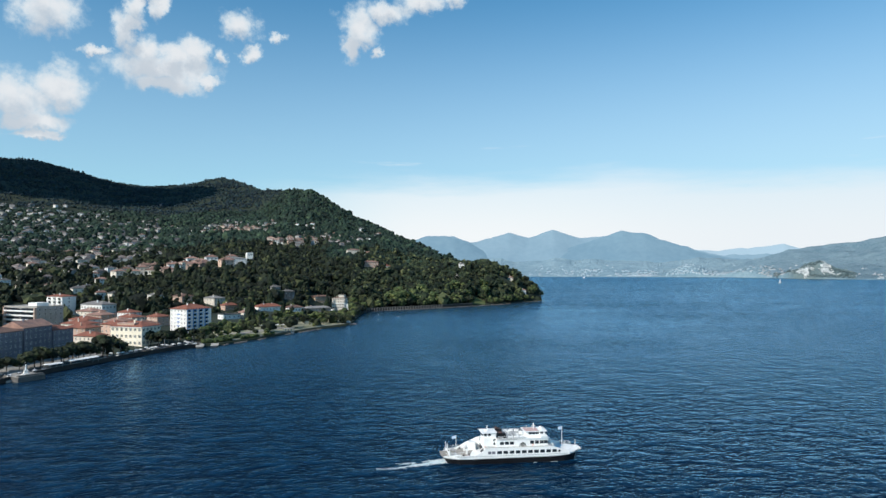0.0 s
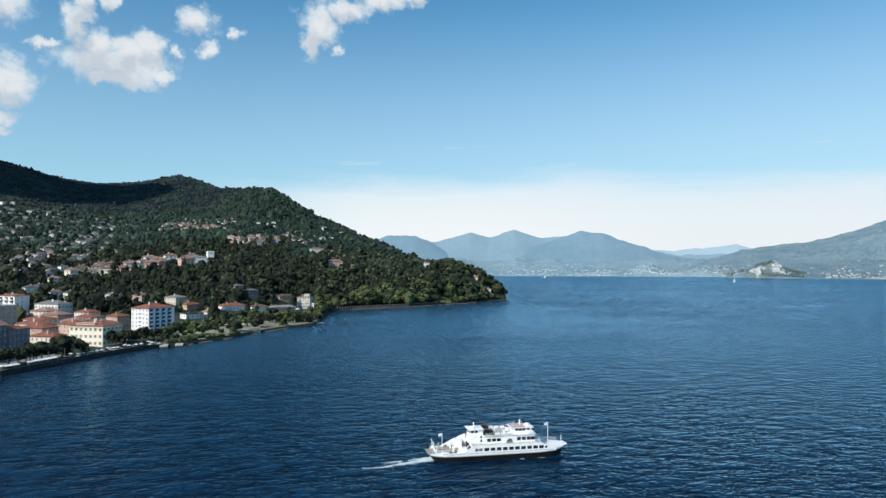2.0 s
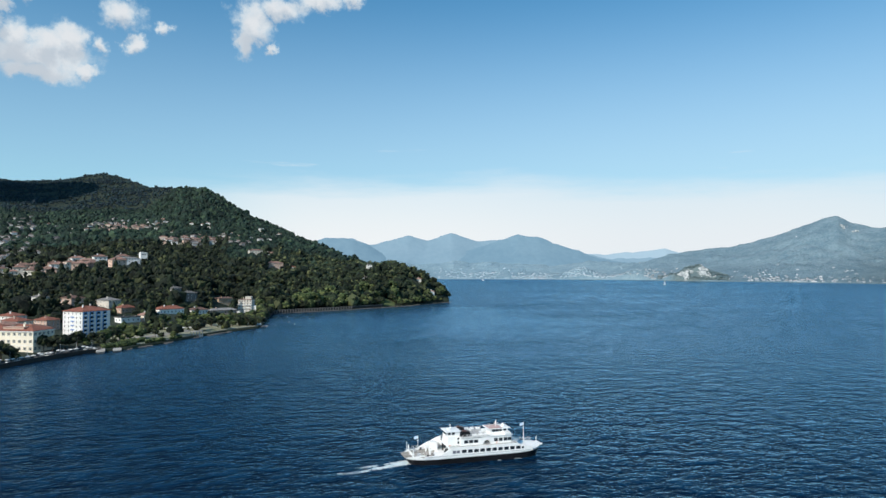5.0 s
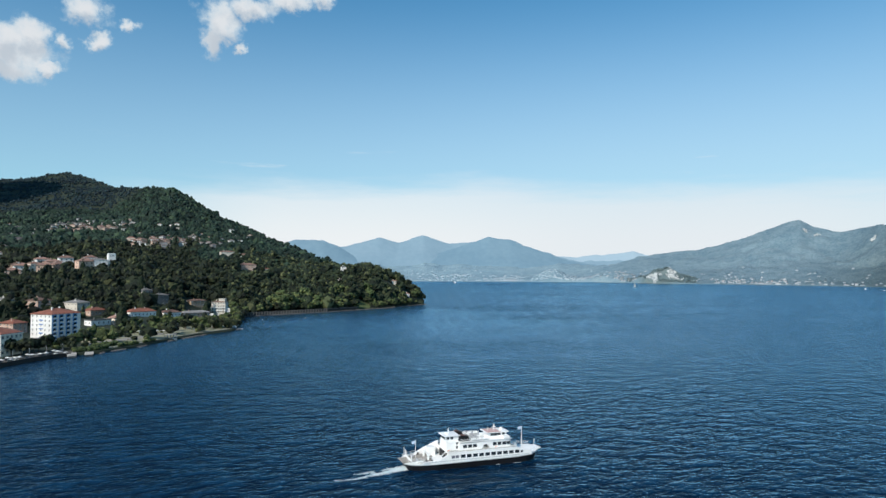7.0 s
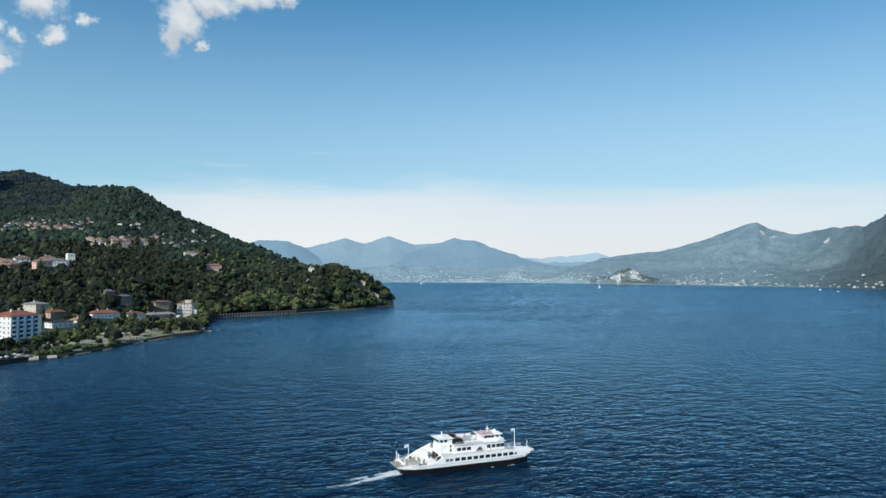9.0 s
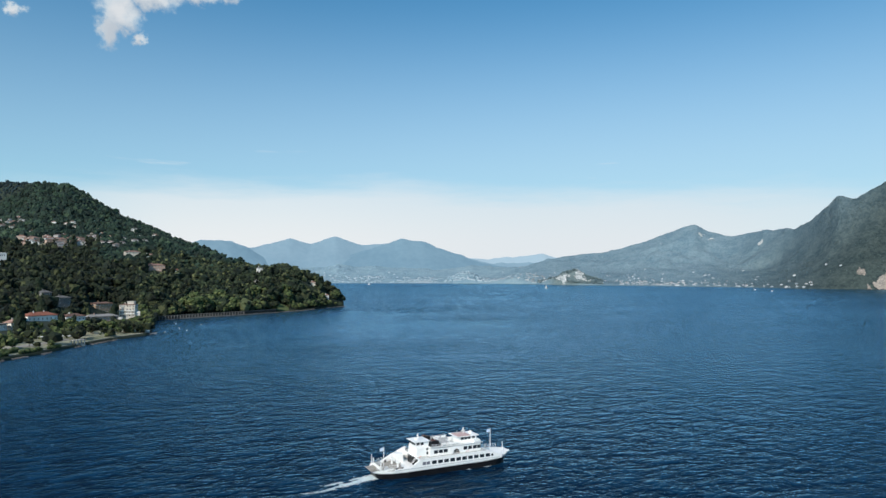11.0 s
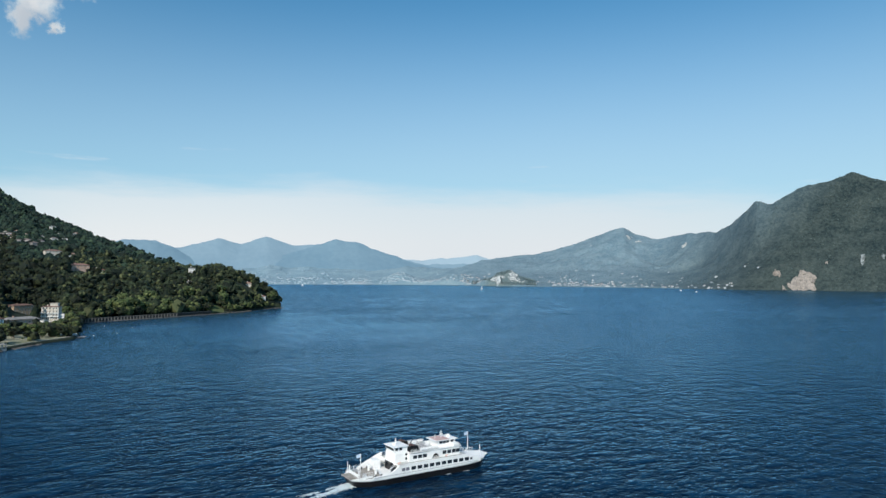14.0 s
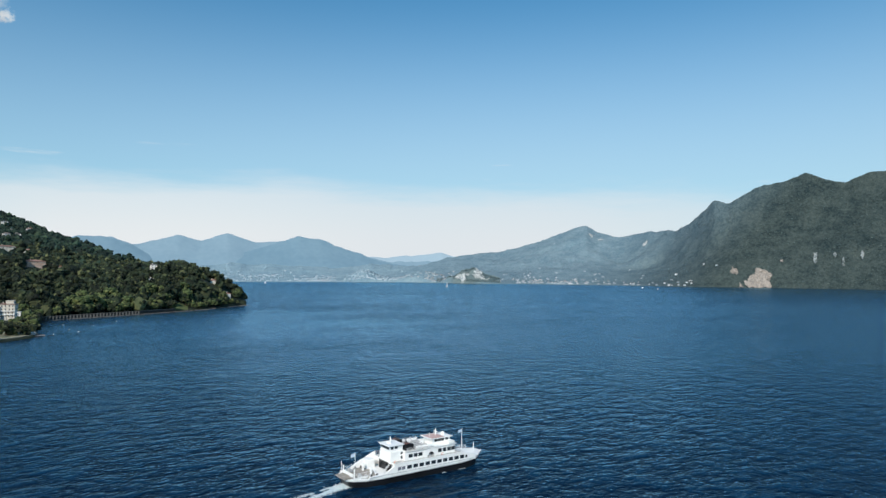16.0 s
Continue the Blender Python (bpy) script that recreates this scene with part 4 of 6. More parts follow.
def building(name, x, y, turn, l1, l2, height, floors, bays, wall_material, roof_material, label, rise=2.6, win=(1.1, 1.7), shutters=False, gable=False, flat=False, chimneys=1, z=None, category="house"):
    """A house from its corner nearest the lake: l1 along the shore, l2 away from it."""
    z = min(ground_z(x, y), ground_z(x + l1 * math.cos(radians(turn)), y + l1 * math.sin(radians(turn)))) if z is None else z
    b = empty(name, x, y, z, turn)
    middle = pose(x, y, 0, 0, 0, turn) @ Vector((l1 / 2, l2 / 2, 0))
    HOUSE_SPOTS.append((middle.x, middle.y, max(l1, l2) * 1.25 + 6))
    wall = part("wall", house_body(l1, l2, height), wall_material, b)
    if flat:
        bm = box(-0.35, l1 + 0.35, -0.35, l2 + 0.35, height, height + 0.3)
        for x0, x1, y0, y1 in ((-0.35, l1 + 0.35, -0.35, -0.1), (-0.35, l1 + 0.35, l2 + 0.1, l2 + 0.35), (-0.35, -0.1, -0.1, l2 + 0.1), (l1 + 0.1, l1 + 0.35, -0.1, l2 + 0.1)):
            add_box(bm, x0, x1, y0, y1, height + 0.3, height + 0.85)
        roof = part("roof", bm, roof_material, b)
    else:
        roof = part("roof", hip_roof(l1, l2, height, rise, gable=gable), roof_material, b)
    for k in range(chimneys):
        cx, cy = l1 * (0.28 + 0.4 * k), l2 * (0.40 + 0.2 * (k % 2))
        part("chimney", add_box(box(cx - 0.4, cx + 0.4, cy - 0.4, cy + 0.4, height, height + rise + 0.9), cx - 0.5, cx + 0.5, cy - 0.5, cy + 0.5, height + rise + 0.9, height + rise + 1.1), roof_material if flat else wall_material, roof)
    walls_windows(wall, window_mesh(win[0], win[1], PLASTER_WHITE, shutters), l1, l2, height, floors, bays[0], bays[1], sides=(0, 1, 3))
    tagged(b, label, category)
    return b, wall, roof


# the pale blue hotel by the water, with white balcony stacks on its lake side
h, wall, roof = building("hotel", -188.8, 514.3, 61, 24.5, 20, 19.2, 6, (1, 5), PLASTER_WHITE, TILES, "six-storey white and blue hotel with balconies and red tiled roof", rise=3.6, chimneys=2, category="hotel")
for k, (x0, x1) in enumerate(((0.6, 4.2), (6.0, 9.8), (11.8, 15.6), (17.6, 21.4))):
    strip = part("blue_panel", box(x0, x1, -0.22, 0.0, 0.9, 18.9), surface("hotel_blue", (0.17, 0.36, 0.64), (0.13, 0.29, 0.55), 0.3, 0.7), wall, "deep blue painted bay")
    for floor in range(6):
        z0 = 0.5 + 3.1 * floor
        part("balcony", add_box(box(x0 + 0.2, x1 - 0.2, -1.4, -0.22, z0, z0 + 0.16), x0 + 0.2, x1 - 0.2, -1.4, -1.32, z0 + 0.16, z0 + 1.0), PLASTER_WHITE, wall)
        part("balcony_door", box(x0 + 0.7, x1 - 0.7, -0.27, -0.2, z0 + 0.2, z0 + 2.4), GLASS, wall)
for k in range(5):
    part("gable_window_trim", box(-0.12, 0.0, 8.2, 11.8, 2.2 + 3.1 * k, 3.0 + 3.1 * k), surface("hotel_band", (0.10, 0.22, 0.48), (0.08, 0.17, 0.4), 0.4, 0.7), wall)

h, wall, roof = building("lakeside_mansion", -189.7, 441.4, 76, 19, 26, 13.6, 3, (5, 7), PLASTER_YELLOW, TILES, "three-storey pale yellow mansion with a red hipped roof", rise=3.2, win=(1.0, 1.9), shutters=True, chimneys=2, category="mansion")
part("attic_storey", add_box(box(1.5, 10, 7.5, 22, 13.6, 15.6, 0.1), 1.2, 10.3, 7.2, 22.3, 15.5, 15.8), PLASTER_PINK, roof, "low pink attic storey")
part("cornice", add_box(box(-0.5, 19.5, -0.5, 26.5, 12.9, 13.35), -0.25, 19.25, -0.25, 26.25, 4.4, 4.7), PLASTER_WHITE, wall)

building("villa", -300, 592, 70, 16, 27, 12.0, 2, (4, 7), PLASTER_WHITE, SLATE, "long white villa with a grey hipped roof among trees", rise=3.0, shutters=True)
h, wall, roof = building("apartment_block", -340, 596, 66, 14, 22, 17.8, 5, (1, 1), PLASTER_WHITE, TILES, "tall white apartment block with balconies and red roof", rise=2.0, category="apartment block")
for floor in range(5):
    for y0 in (1.5, 8.5, 15.5):
        part("balcony", add_box(box(-1.5, 0, y0, y0 + 5, 0.4 + 3.4 * floor, 0.6 + 3.4 * floor), -1.5, -1.4, y0, y0 + 5, 0.6 + 3.4 * floor, 1.5 + 3.4 * floor), PLASTER_WHITE, wall)
        part("balcony_door", box(-0.06, 0.02, y0 + 0.6, y0 + 4.4, 0.7 + 3.4 * floor, 2.9 + 3.4 * floor), GLASS, wall)
h, wall, roof = building("apartment_block", -295, 490, 68, 22, 38, 18, 5, (5, 1), CONCRETE, CONCRETE, "five-storey concrete apartment block with long white balconies", flat=True, category="apartment block")
for floor in range(5):
    z0 = 0.9 + 3.45 * floor
    part("balcony", add_box(box(-1.7, 0, 1.0, 36.5, z0, z0 + 0.2), -1.7, -1.58, 1.0, 36.5, z0 + 0.2, z0 + 1.05), PLASTER_WHITE, wall)
    part("glazing", box(-0.06, 0.02, 1.6, 36.0, z0 + 0.3, z0 + 2.7), GLASS, wall)
    part("balcony", add_box(box(2.0, 20, -1.5, 0, z0, z0 + 0.2), 2.0, 20, -1.5, -1.4, z0 + 0.2, z0 + 1.05), CONCRETE, wall)
for y0 in (0.4, 36.6):
    part("pilaster", box(-1.9, 0, y0, y0 + 1.0, -2, 18.0), PLASTER_PINK, wall)
part("roof_cabin", box(4, 14, 6, 16, 18.8, 21.4, 0.1), PLASTER_WHITE, roof)
building("apartment_block", -336, 476, 66, 18, 34, 17, 5, (4, 8), PLASTER_PINK, TILES_VARIED, "five-storey pink apartment block with shallow tiled roof", rise=2.2, category="apartment block")
# the row on the waterfront
building("waterfront_house", -227.5, 352, 82, 17, 15, 17.5, 5, (5, 4), PLASTER_GREY, TILES_VARIED, "five-storey grey-blue waterfront house with many windows")
building("waterfront_house", -225.4, 370.5, 82, 22, 15, 18.5, 5, (6, 4), PLASTER_GREY, TILES_VARIED, "tall grey-blue waterfront house with a red tiled roof", gable=True, rise=4.0)
building("waterfront_house", -222.4, 393.5, 80, 17, 14, 15, 4, (5, 4), PLASTER_GREY, TILES, "four-storey grey-blue waterfront house under red tiles")
building("waterfront_house", -230.5, 334, 82, 16, 15, 16, 4, (4, 4), PLASTER_PINK, TILES_VARIED, "four-storey pink waterfront house")
building("town_house", -211, 421, 74, 11, 18, 8.4, 2, (3, 5), PLASTER, TILES, "low cream town house with a red tiled roof")
for x, y, turn, l1, l2, height, material, tiles in (
        (-232, 446, 74, 14, 20, 10, PLASTER_PINK, TILES), (-248, 470, 70, 15, 22, 9.5, PLASTER, TILES), (-222, 470, 72, 13, 16, 10.5, PLASTER_PINK, TILES), (-262, 500, 68, 14, 20, 9, PLASTER_WHITE, TILES),
        (-236, 500, 66, 15, 18, 9, PLASTER, TILES_VARIED), (-268, 532, 66, 14, 18, 9.5, PLASTER_PINK, TILES_VARIED), (-240, 528, 64, 13, 18, 9, PLASTER, TILES), (-214, 492, 66, 16, 14, 8.5, PLASTER_PINK, TILES_VARIED),
        (-292, 560, 66, 15, 20, 9, PLASTER, TILES_VARIED), (-262, 566, 62, 13, 16, 8.5, PLASTER_WHITE, TILES), (-228, 548, 62, 12, 14, 8, PLASTER_PINK, TILES)):
    building("town_house", x, y, turn, l1, l2, height, 3, (3, 4), material, tiles, "three-storey town house under a red tiled roof")
building("villa", -293, 683, 60, 11, 13, 10, 3, (3, 3), PLASTER_WHITE, SLATE, "small white villa with a grey pyramid roof", rise=2.4)
building("villa", -262, 678, 58, 14, 16, 10.5, 3, (4, 4), PLASTER_PINK, TILES_VARIED, "square pink villa with a tiled hipped roof", rise=2.6)
building("town_house", -232, 690, 58, 14, 18, 8, 2, (4, 4), PLASTER, SLATE, "plain cream house with a grey roof")
building("town_house", -214, 672, 55, 16, 10, 5.5, 1, (4, 2), PLASTER_PINK, TILES, "low house with a bright red roof")
# low buildings and villas behind the park
building("boathouse", -192, 606, 50, 18, 10, 4.6, 1, (4, 2), PLASTER_WHITE, SLATE, "low white boathouse with a shallow roof", rise=1.2, flat=True)
building("chapel", -178, 622, 50, 11, 9, 6, 1, (2, 2), PLASTER, TILES_VARIED, "small cream house with a turret", rise=2.8)
building("long_shed", -184, 690, 40, 26, 13, 6.0, 1, (7, 3), PLASTER_WHITE, TILES, "long low building with a bright red tiled roof", rise=3.2, chimneys=2)
building("long_shed", -158, 712, 38, 18, 12, 5.5, 1, (5, 3), PLASTER_WHITE, TILES_VARIED, "long low building with a faded tiled roof", rise=2.6)
building("long_shed", -143, 728, 36, 30, 11, 5.2, 1, (8, 3), PLASTER_PINK, SLATE, "long low building with a grey roof", rise=2.2)
h, wall, roof = building("lake_villa", -121, 768, -6, 20, 18, 15, 4, (5, 4), PLASTER, TILES_VARIED, "cream four-storey villa with white terraces on the bay", rise=1.6, win=(1.5, 2.3), z=7.0, category="villa")
part("attic", add_box(box(9.5, 18.5, 3, 12, 14.5, 18.6, 0.1), 9.0, 19.0, 2.5, 12.5, 18.6, 19.0), PLASTER, roof, "raised cream attic storey")
for floor in (1, 2):
    part("terrace", add_box(box(-1.2, 20.6, -1.8, 0, 3.75 * floor, 3.75 * floor + 0.25), -1.2, 20.6, -1.8, -1.7, 3.75 * floor + 0.25, 3.75 * floor + 0.9), PLASTER_WHITE, wall)
for px in (0.6, 5.4, 10.2, 15.0, 19.6):
    part("terrace_column", box(px - 0.2, px + 0.2, -1.7, -1.3, -3.0, 7.5), PLASTER_WHITE, wall)
part("side_wing", add_box(box(20, 26, 3, 14, -5, 6.5), 19.8, 26.2, 2.8, 14.2, 6.5, 6.8), PLASTER_WHITE, wall)
h.scale = (0.74, 0.74, 0.86)
part("garden_pavilion", add_box(box(-1, 6, -12, -6, -7, 0.4), -1.4, 6.4, -12.4, -5.6, 0.4, 0.7), PLASTER_WHITE, wall)
building("villa", -152, 818, 38, 20, 12, 10, 3, (6, 3), surface("ochre_plaster", (0.42, 0.30, 0.20), (0.33, 0.23, 0.15), 0.2, 0.9), TILES_VARIED, "brown three-storey house with a pale roof edge", rise=1.6, flat=False)
HOUSE_GREY = surface("grey_plaster", (0.20, 0.195, 0.185), (0.13, 0.127, 0.12), 0.2, 0.9, fine=0.3)
building("villa", -178, 770, 40, 13, 12, 11, 3, (3, 3), HOUSE_GREY, SLATE, "grey three-storey house with a pyramid roof", rise=2.2)
building("villa", -194, 776, 40, 10, 10, 10.5, 3, (3, 3), HOUSE_GREY, SLATE, "narrow grey house among trees", rise=2.6)
# the white villa with a square tower on the hill
h, wall, roof = building("hill_villa", -318, 985, 30, 30, 16, 13, 3, (6, 3), PLASTER_WHITE, SLATE, "large white hillside villa with a square tower", rise=2.8, category="villa")
part("tower", add_box(add_box(box(32, 44, 4, 16, -6, 24), 31.5, 44.5, 3.5, 16.5, 24, 24.6), 33, 43, 5, 15, 24.6, 25.6), PLASTER_WHITE, wall)
h.scale = (0.78, 0.78, 0.74)
for k in range(3):
    part("tower_window", box(35 + 2.6 * k, 36.2 + 2.6 * k, 3.93, 4.02, 19.5, 22.0), GLASS, wall)
building("headland_villa", -128, 1074, 22, 24, 14, 11, 3, (6, 3), PLASTER_PINK, TILES_VARIED, "pink headland villa above the trees", rise=2.4)
building("headland_villa", -100, 1090, 22, 14, 12, 8, 2, (4, 3), PLASTER, TILES, "small headland house with a red roof", rise=2.2)
building("headland_villa", -172, 1172, 22, 22, 12, 11, 3, (5, 3), PLASTER, TILES_VARIED, "cream terrace house on the wooded hill", rise=2.0)
building("headland_villa", -148, 1186, 22, 20, 12, 10, 3, (5, 3), PLASTER_WHITE, TILES_VARIED, "white terrace house on the wooded hill", rise=2.0)
building("headland_tower", 28, 1112, 10, 8, 8, 14, 4, (2, 2), PLASTER_WHITE, SLATE, "tall white villa on the headland", rise=1.6, category="villa")
building("headland_villa", 44, 1106, 10, 9, 9, 10, 2, (2, 2), PLASTER_PINK, TILES_VARIED, "small headland house beside the tall villa", rise=2.0)
building("headland_villa", 22, 1040, 8, 7, 7, 7, 2, (2, 2), PLASTER, SLATE, "white lodge among headland trees", rise=2.0)
building("headland_villa", 108, 1078, 0, 8, 8, 8, 2, (2, 2), PLASTER, TILES_VARIED, "cream lodge near the tip of the headland", rise=2.0)
building("headland_villa", 128, 1062, 0, 7, 7, 7, 2, (2, 2), PLASTER_WHITE, TILES_VARIED, "white lodge near the tip of the headland", rise=1.8)

# ---- houses on the hillside ----
COUNTRY_HOUSES = []
DARK_SLATE = surface("dark_slate_roof", (0.125, 0.120, 0.115), (0.060, 0.058, 0.056), 0.3, 0.85, vary=0.35, fine=0.4)
for wall_material, roof_material, l1, l2, height, words in (
        (PLASTER_WHITE, TILES_VARIED, 13, 10, 8.0, "white hillside house with a tiled roof"), (PLASTER_WHITE, DARK_SLATE, 15, 11, 8.5, "white hillside house with a dark grey roof"),
        (PLASTER, TILES_VARIED, 12, 11, 9.0, "cream hillside house with a tiled roof"), (PLASTER_PINK, TILES_VARIED, 14, 10, 7.5, "pink hillside house with a tiled roof"),
        (PLASTER, DARK_SLATE, 18, 11, 10.5, "cream hillside block with a dark grey roof"), (PLASTER_WHITE, TILES, 11, 10, 7.0, "white hillside cottage with a red roof")):
    house = empty("hillside_house")
    wall = part("wall", house_body(l1, l2, height, 6.0), wall_material, house)
    roof = part("roof", hip_roof(l1, l2, height, 2.5), roof_material, house)
    part("chimney", box(l1 * 0.3, l1 * 0.3 + 0.9, l2 * 0.4, l2 * 0.4 + 0.9, height, height + 3.4), wall_material, roof)
    pane = mesh_of("window", box(-0.6, 0.6, -0.06, 0.03, -0.8, 0.8, 0.03), GLASS)
    for k in range(3):
        for floor in range(2):
            z = height * (0.28 + 0.45 * floor)
            share("window", pane, wall, pose(l1 * (k + 0.5) / 3, 0, z))
            if k == 1:
                share("window", pane, wall, pose(0, l2 * 0.5, z, 0, 0, 270))
    tagged(house, words, "house", "houses on the hillside")
    COUNTRY_HOUSES.append(house)

rng = random.Random(5)


def stretch(r):
    """The upper villages lie well back on the slope."""
    return 1000 + (r - 1000) * 1.6 if r > 1000 else r


def village(count, b0, b1, r0, r1, kinds, gap=17.0, turn=45, grow=(0.8, 1.25), rows=None):
    """Houses strewn over a stretch of the slope, none on another."""
    placed, tries = 0, 0
    while placed < count and tries < count * 40:
        tries += 1
        b, r = radians(rng.uniform(b0, b1)), rng.uniform(r0, r1)
        if rows:
            r = r0 + rows * round((r - r0) / rows) + rng.uniform(-3, 3)
        r = stretch(r)
        x, y = r * math.sin(b), r * math.cos(b)
        if any((x - u) ** 2 + (y - v) ** 2 < max(gap, g * 0.5) ** 2 for u, v, g in HOUSE_SPOTS):
            continue
        HOUSE_SPOTS.append((x, y, gap))
        s = rng.uniform(*grow)
        copy_thing(rng.choice([COUNTRY_HOUSES[k] for k in kinds]), pose(x, y, ground_z(x, y) + 0.2, 0, 0, rng.gauss(turn, 16))).scale = (s, s, s)
        placed += 1


village(20, -26.5, -18.2, 1000, 1050, (0, 2, 3, 3), 18, 25, (1.0, 1.4), 24)      # terrace of red roofs above the wood
village(15, -36, -26, 740, 1000, (0, 1, 2, 3, 4), 26, 50, (0.8, 1.1))
village(26, -36, -26, 1020, 1400, (0, 1, 2, 4), 26, 45, (0.7, 1.15), 40)
village(40, -36, -23, 1400, 1760, (0, 1, 1, 2, 4), 24, 40, (0.6, 1.0), 45)
village(46, -36, -27.5, 1700, 2060, (0, 1, 1, 4), 22, 40, (0.6, 1.05), 40)
village(16, -24.5, -19, 1450, 1650, (0, 1, 4), 26, 30, (0.9, 1.3))
village(40, -19.6, -15.2, 1500, 1660, (0, 2, 3, 1), 17, 25, (0.6, 1.0), 24)
village(32, -15.2, -10.2, 1250, 1330, (0, 2, 3, 3), 16, 20, (0.7, 1.05), 18)
village(20, -16, -9.5, 1350, 1560, (0, 1, 2), 26, 20, (0.6, 1.0))
village(8, -9.5, -6, 1350, 1500, (1, 1, 0), 22, 15, (0.6, 1.0))


def hamlet(name, spots, wall_material, roof_material, label):
    """Many small houses far up the slope."""
    walls, wall_faces, roofs, roof_faces = [], [], [], []
    for count, b0, b1, r0, r1 in spots:
        for k in range(count):
            b, r = radians(rng.uniform(b0, b1)), rng.uniform(r0, r1)
            x, y = r * math.sin(b), r * math.cos(b)
            if any((x - u) ** 2 + (y - v) ** 2 < 14 ** 2 for u, v, g in HOUSE_SPOTS):
                continue
            HOUSE_SPOTS.append((x, y, 5))
            z, w, d, h = ground_z(x, y), rng.uniform(8, 20), rng.uniform(8, 12), rng.uniform(5, 9)
            turn = rng.gauss(0.6, 0.5)
            c, s = math.cos(turn), math.sin(turn)
            ring = [(x + (u * w * c - v * d * s) / 2, y + (u * w * s + v * d * c) / 2) for u, v in ((-1, -1), (1, -1), (1, 1), (-1, 1))]
            i = len(walls)
            walls += [(px, py, z - 5) for px, py in ring] + [(px, py, z + h) for px, py in ring]
            wall_faces += [(i + q, i + (q + 1) % 4, i + 4 + (q + 1) % 4, i + 4 + q) for q in range(4)]
            roofs += [(x + (px - x) * 1.08, y + (py - y) * 1.08, z + h) for px, py in ring] + [(x + (px - x) * 0.3, y + (py - y) * 0.3, z + h + 2.4) for px, py in ring]
            roof_faces += [(i + q, i + (q + 1) % 4, i + 4 + (q + 1) % 4, i + 4 + q) for q in range(4)] + [(i + 4, i + 5, i + 6, i + 7)]
    tagged(sheet(name, walls, wall_faces, wall_material), label, "houses", kind="stuff")
    tagged(sheet(name + "_roofs", roofs, roof_faces, roof_material), label + " roofs", "roofs", kind="stuff")


hamlet("upper_hamlet", ((60, -36, -28, 2350, 2800), (150, -36, -24, 1700, 2350), (130, -36, -22, 1250, 1800), (60, -35, -25, 1020, 1300), (30, -21, -16, 1850, 2150), (26, -13, -7.5, 1300, 1560)), surface("hill_plaster", (0.60, 0.59, 0.57), (0.15, 0.155, 0.155), 0.02, 0.9), surface("hill_roofs", (0.22, 0.18, 0.165), (0.10, 0.09, 0.088), 0.02, 0.9), "small pale houses strewn over the upper hillside")
hamlet("red_hamlet", ((60, -19.8, -15.2, 1780, 2000), (50, -15.2, -10.0, 1400, 1540)), surface("warm_plaster", (0.52, 0.43, 0.35), (0.32, 0.25, 0.20), 0.02, 0.9), surface("red_roofs", (0.33, 0.19, 0.15), (0.17, 0.12, 0.10), 0.02, 0.9), "small warm-coloured houses with tiled roofs on the hillside")
for house in COUNTRY_HOUSES:
    for child in house.children_recursive:
        bpy.data.objects.remove(child)
    bpy.data.objects.remove(house)

# ---- trees ----


def ball_template(level):
    bm = bmesh.new()
    bmesh.ops.create_icosphere(bm, subdivisions=level, radius=1.0)
    v = np.array([c.co[:] for c in bm.verts])
    f = np.array([[c.index for c in t.verts] for t in bm.faces])
    bm.free()
    return v, f


BALL = ball_template(1)
BALL_FINE = ball_template(2)
gen = np.random.default_rng(11)


def clump_arrays(centres, sizes, template=BALL, jitter=0.28, squash=0.85, spikes=0.0):
    """Corners and faces of many uneven balls of leaves, each turned and dented its own way."""
    v, f = template
    count = len(centres)
    turn = gen.uniform(0, math.tau, count)
    c, s = np.cos(turn)[:, None], np.sin(turn)[:, None]
    dents = 1 + gen.uniform(-jitter, jitter, (count, len(v)))
    x, y, z = v[None, :, 0] * dents, v[None, :, 1] * dents, v[None, :, 2] * dents * squash
    if spikes:
        z = np.where(v[None, :, 2] > 0.5, z * (1 + spikes), z)
    size = np.asarray(sizes)[:, None]
    pts = np.stack([centres[:, :1] + size * (x * c - y * s), centres[:, 1:2] + size * (x * s + y * c), centres[:, 2:3] + size * z], -1)
    faces = f[None] + (np.arange(count) * len(v))[:, None, None]
    return pts.reshape(-1, 3), faces.reshape(-1, 3)


def arrays_mesh(name, verts, faces, material):
    ob = sheet(name, verts, faces, material)
    me = ob.data
    bpy.data.objects.remove(ob)
    return me


def broad_tree_meshes(height, spread, leaves, clumps=34, lean=0.0):
    """Trunk with limbs, and a crown of many clumps with gaps between them."""
    wood = rod((0, 0, -0.5), (lean, 0, height * 0.42), height * 0.035, height * 0.022, 7)
    tips = []
    for k in range(6):
        a = k * 1.05 + gen.uniform(-0.3, 0.3)
        reach, up = spread * gen.uniform(0.35, 0.6), height * gen.uniform(0.55, 0.78)
        tip = (lean + reach * math.cos(a), reach * math.sin(a), up)
        add_rod(wood, (lean * 0.8, 0, height * gen.uniform(0.28, 0.42)), tip, height * 0.016, height * 0.006, 5)
        tips.append(tip)
    a, u, w = gen.uniform(0, math.tau, clumps), gen.uniform(-0.75, 1, clumps), gen.uniform(0.55, 1, clumps) ** 0.5
    flat = np.sqrt(np.clip(1 - u * u, 0, 1))
    centres = np.stack([lean + spread * 0.78 * w * flat * np.cos(a), spread * 0.78 * w * flat * np.sin(a), height * (0.62 + 0.30 * u * w)], -1)
    sizes = spread * gen.uniform(0.20, 0.38, clumps)
    crown = arrays_mesh("crown", *clump_arrays(centres, sizes, BALL, 0.42, 0.8), leaves)
    return mesh_of("trunk", wood, BARK), crown


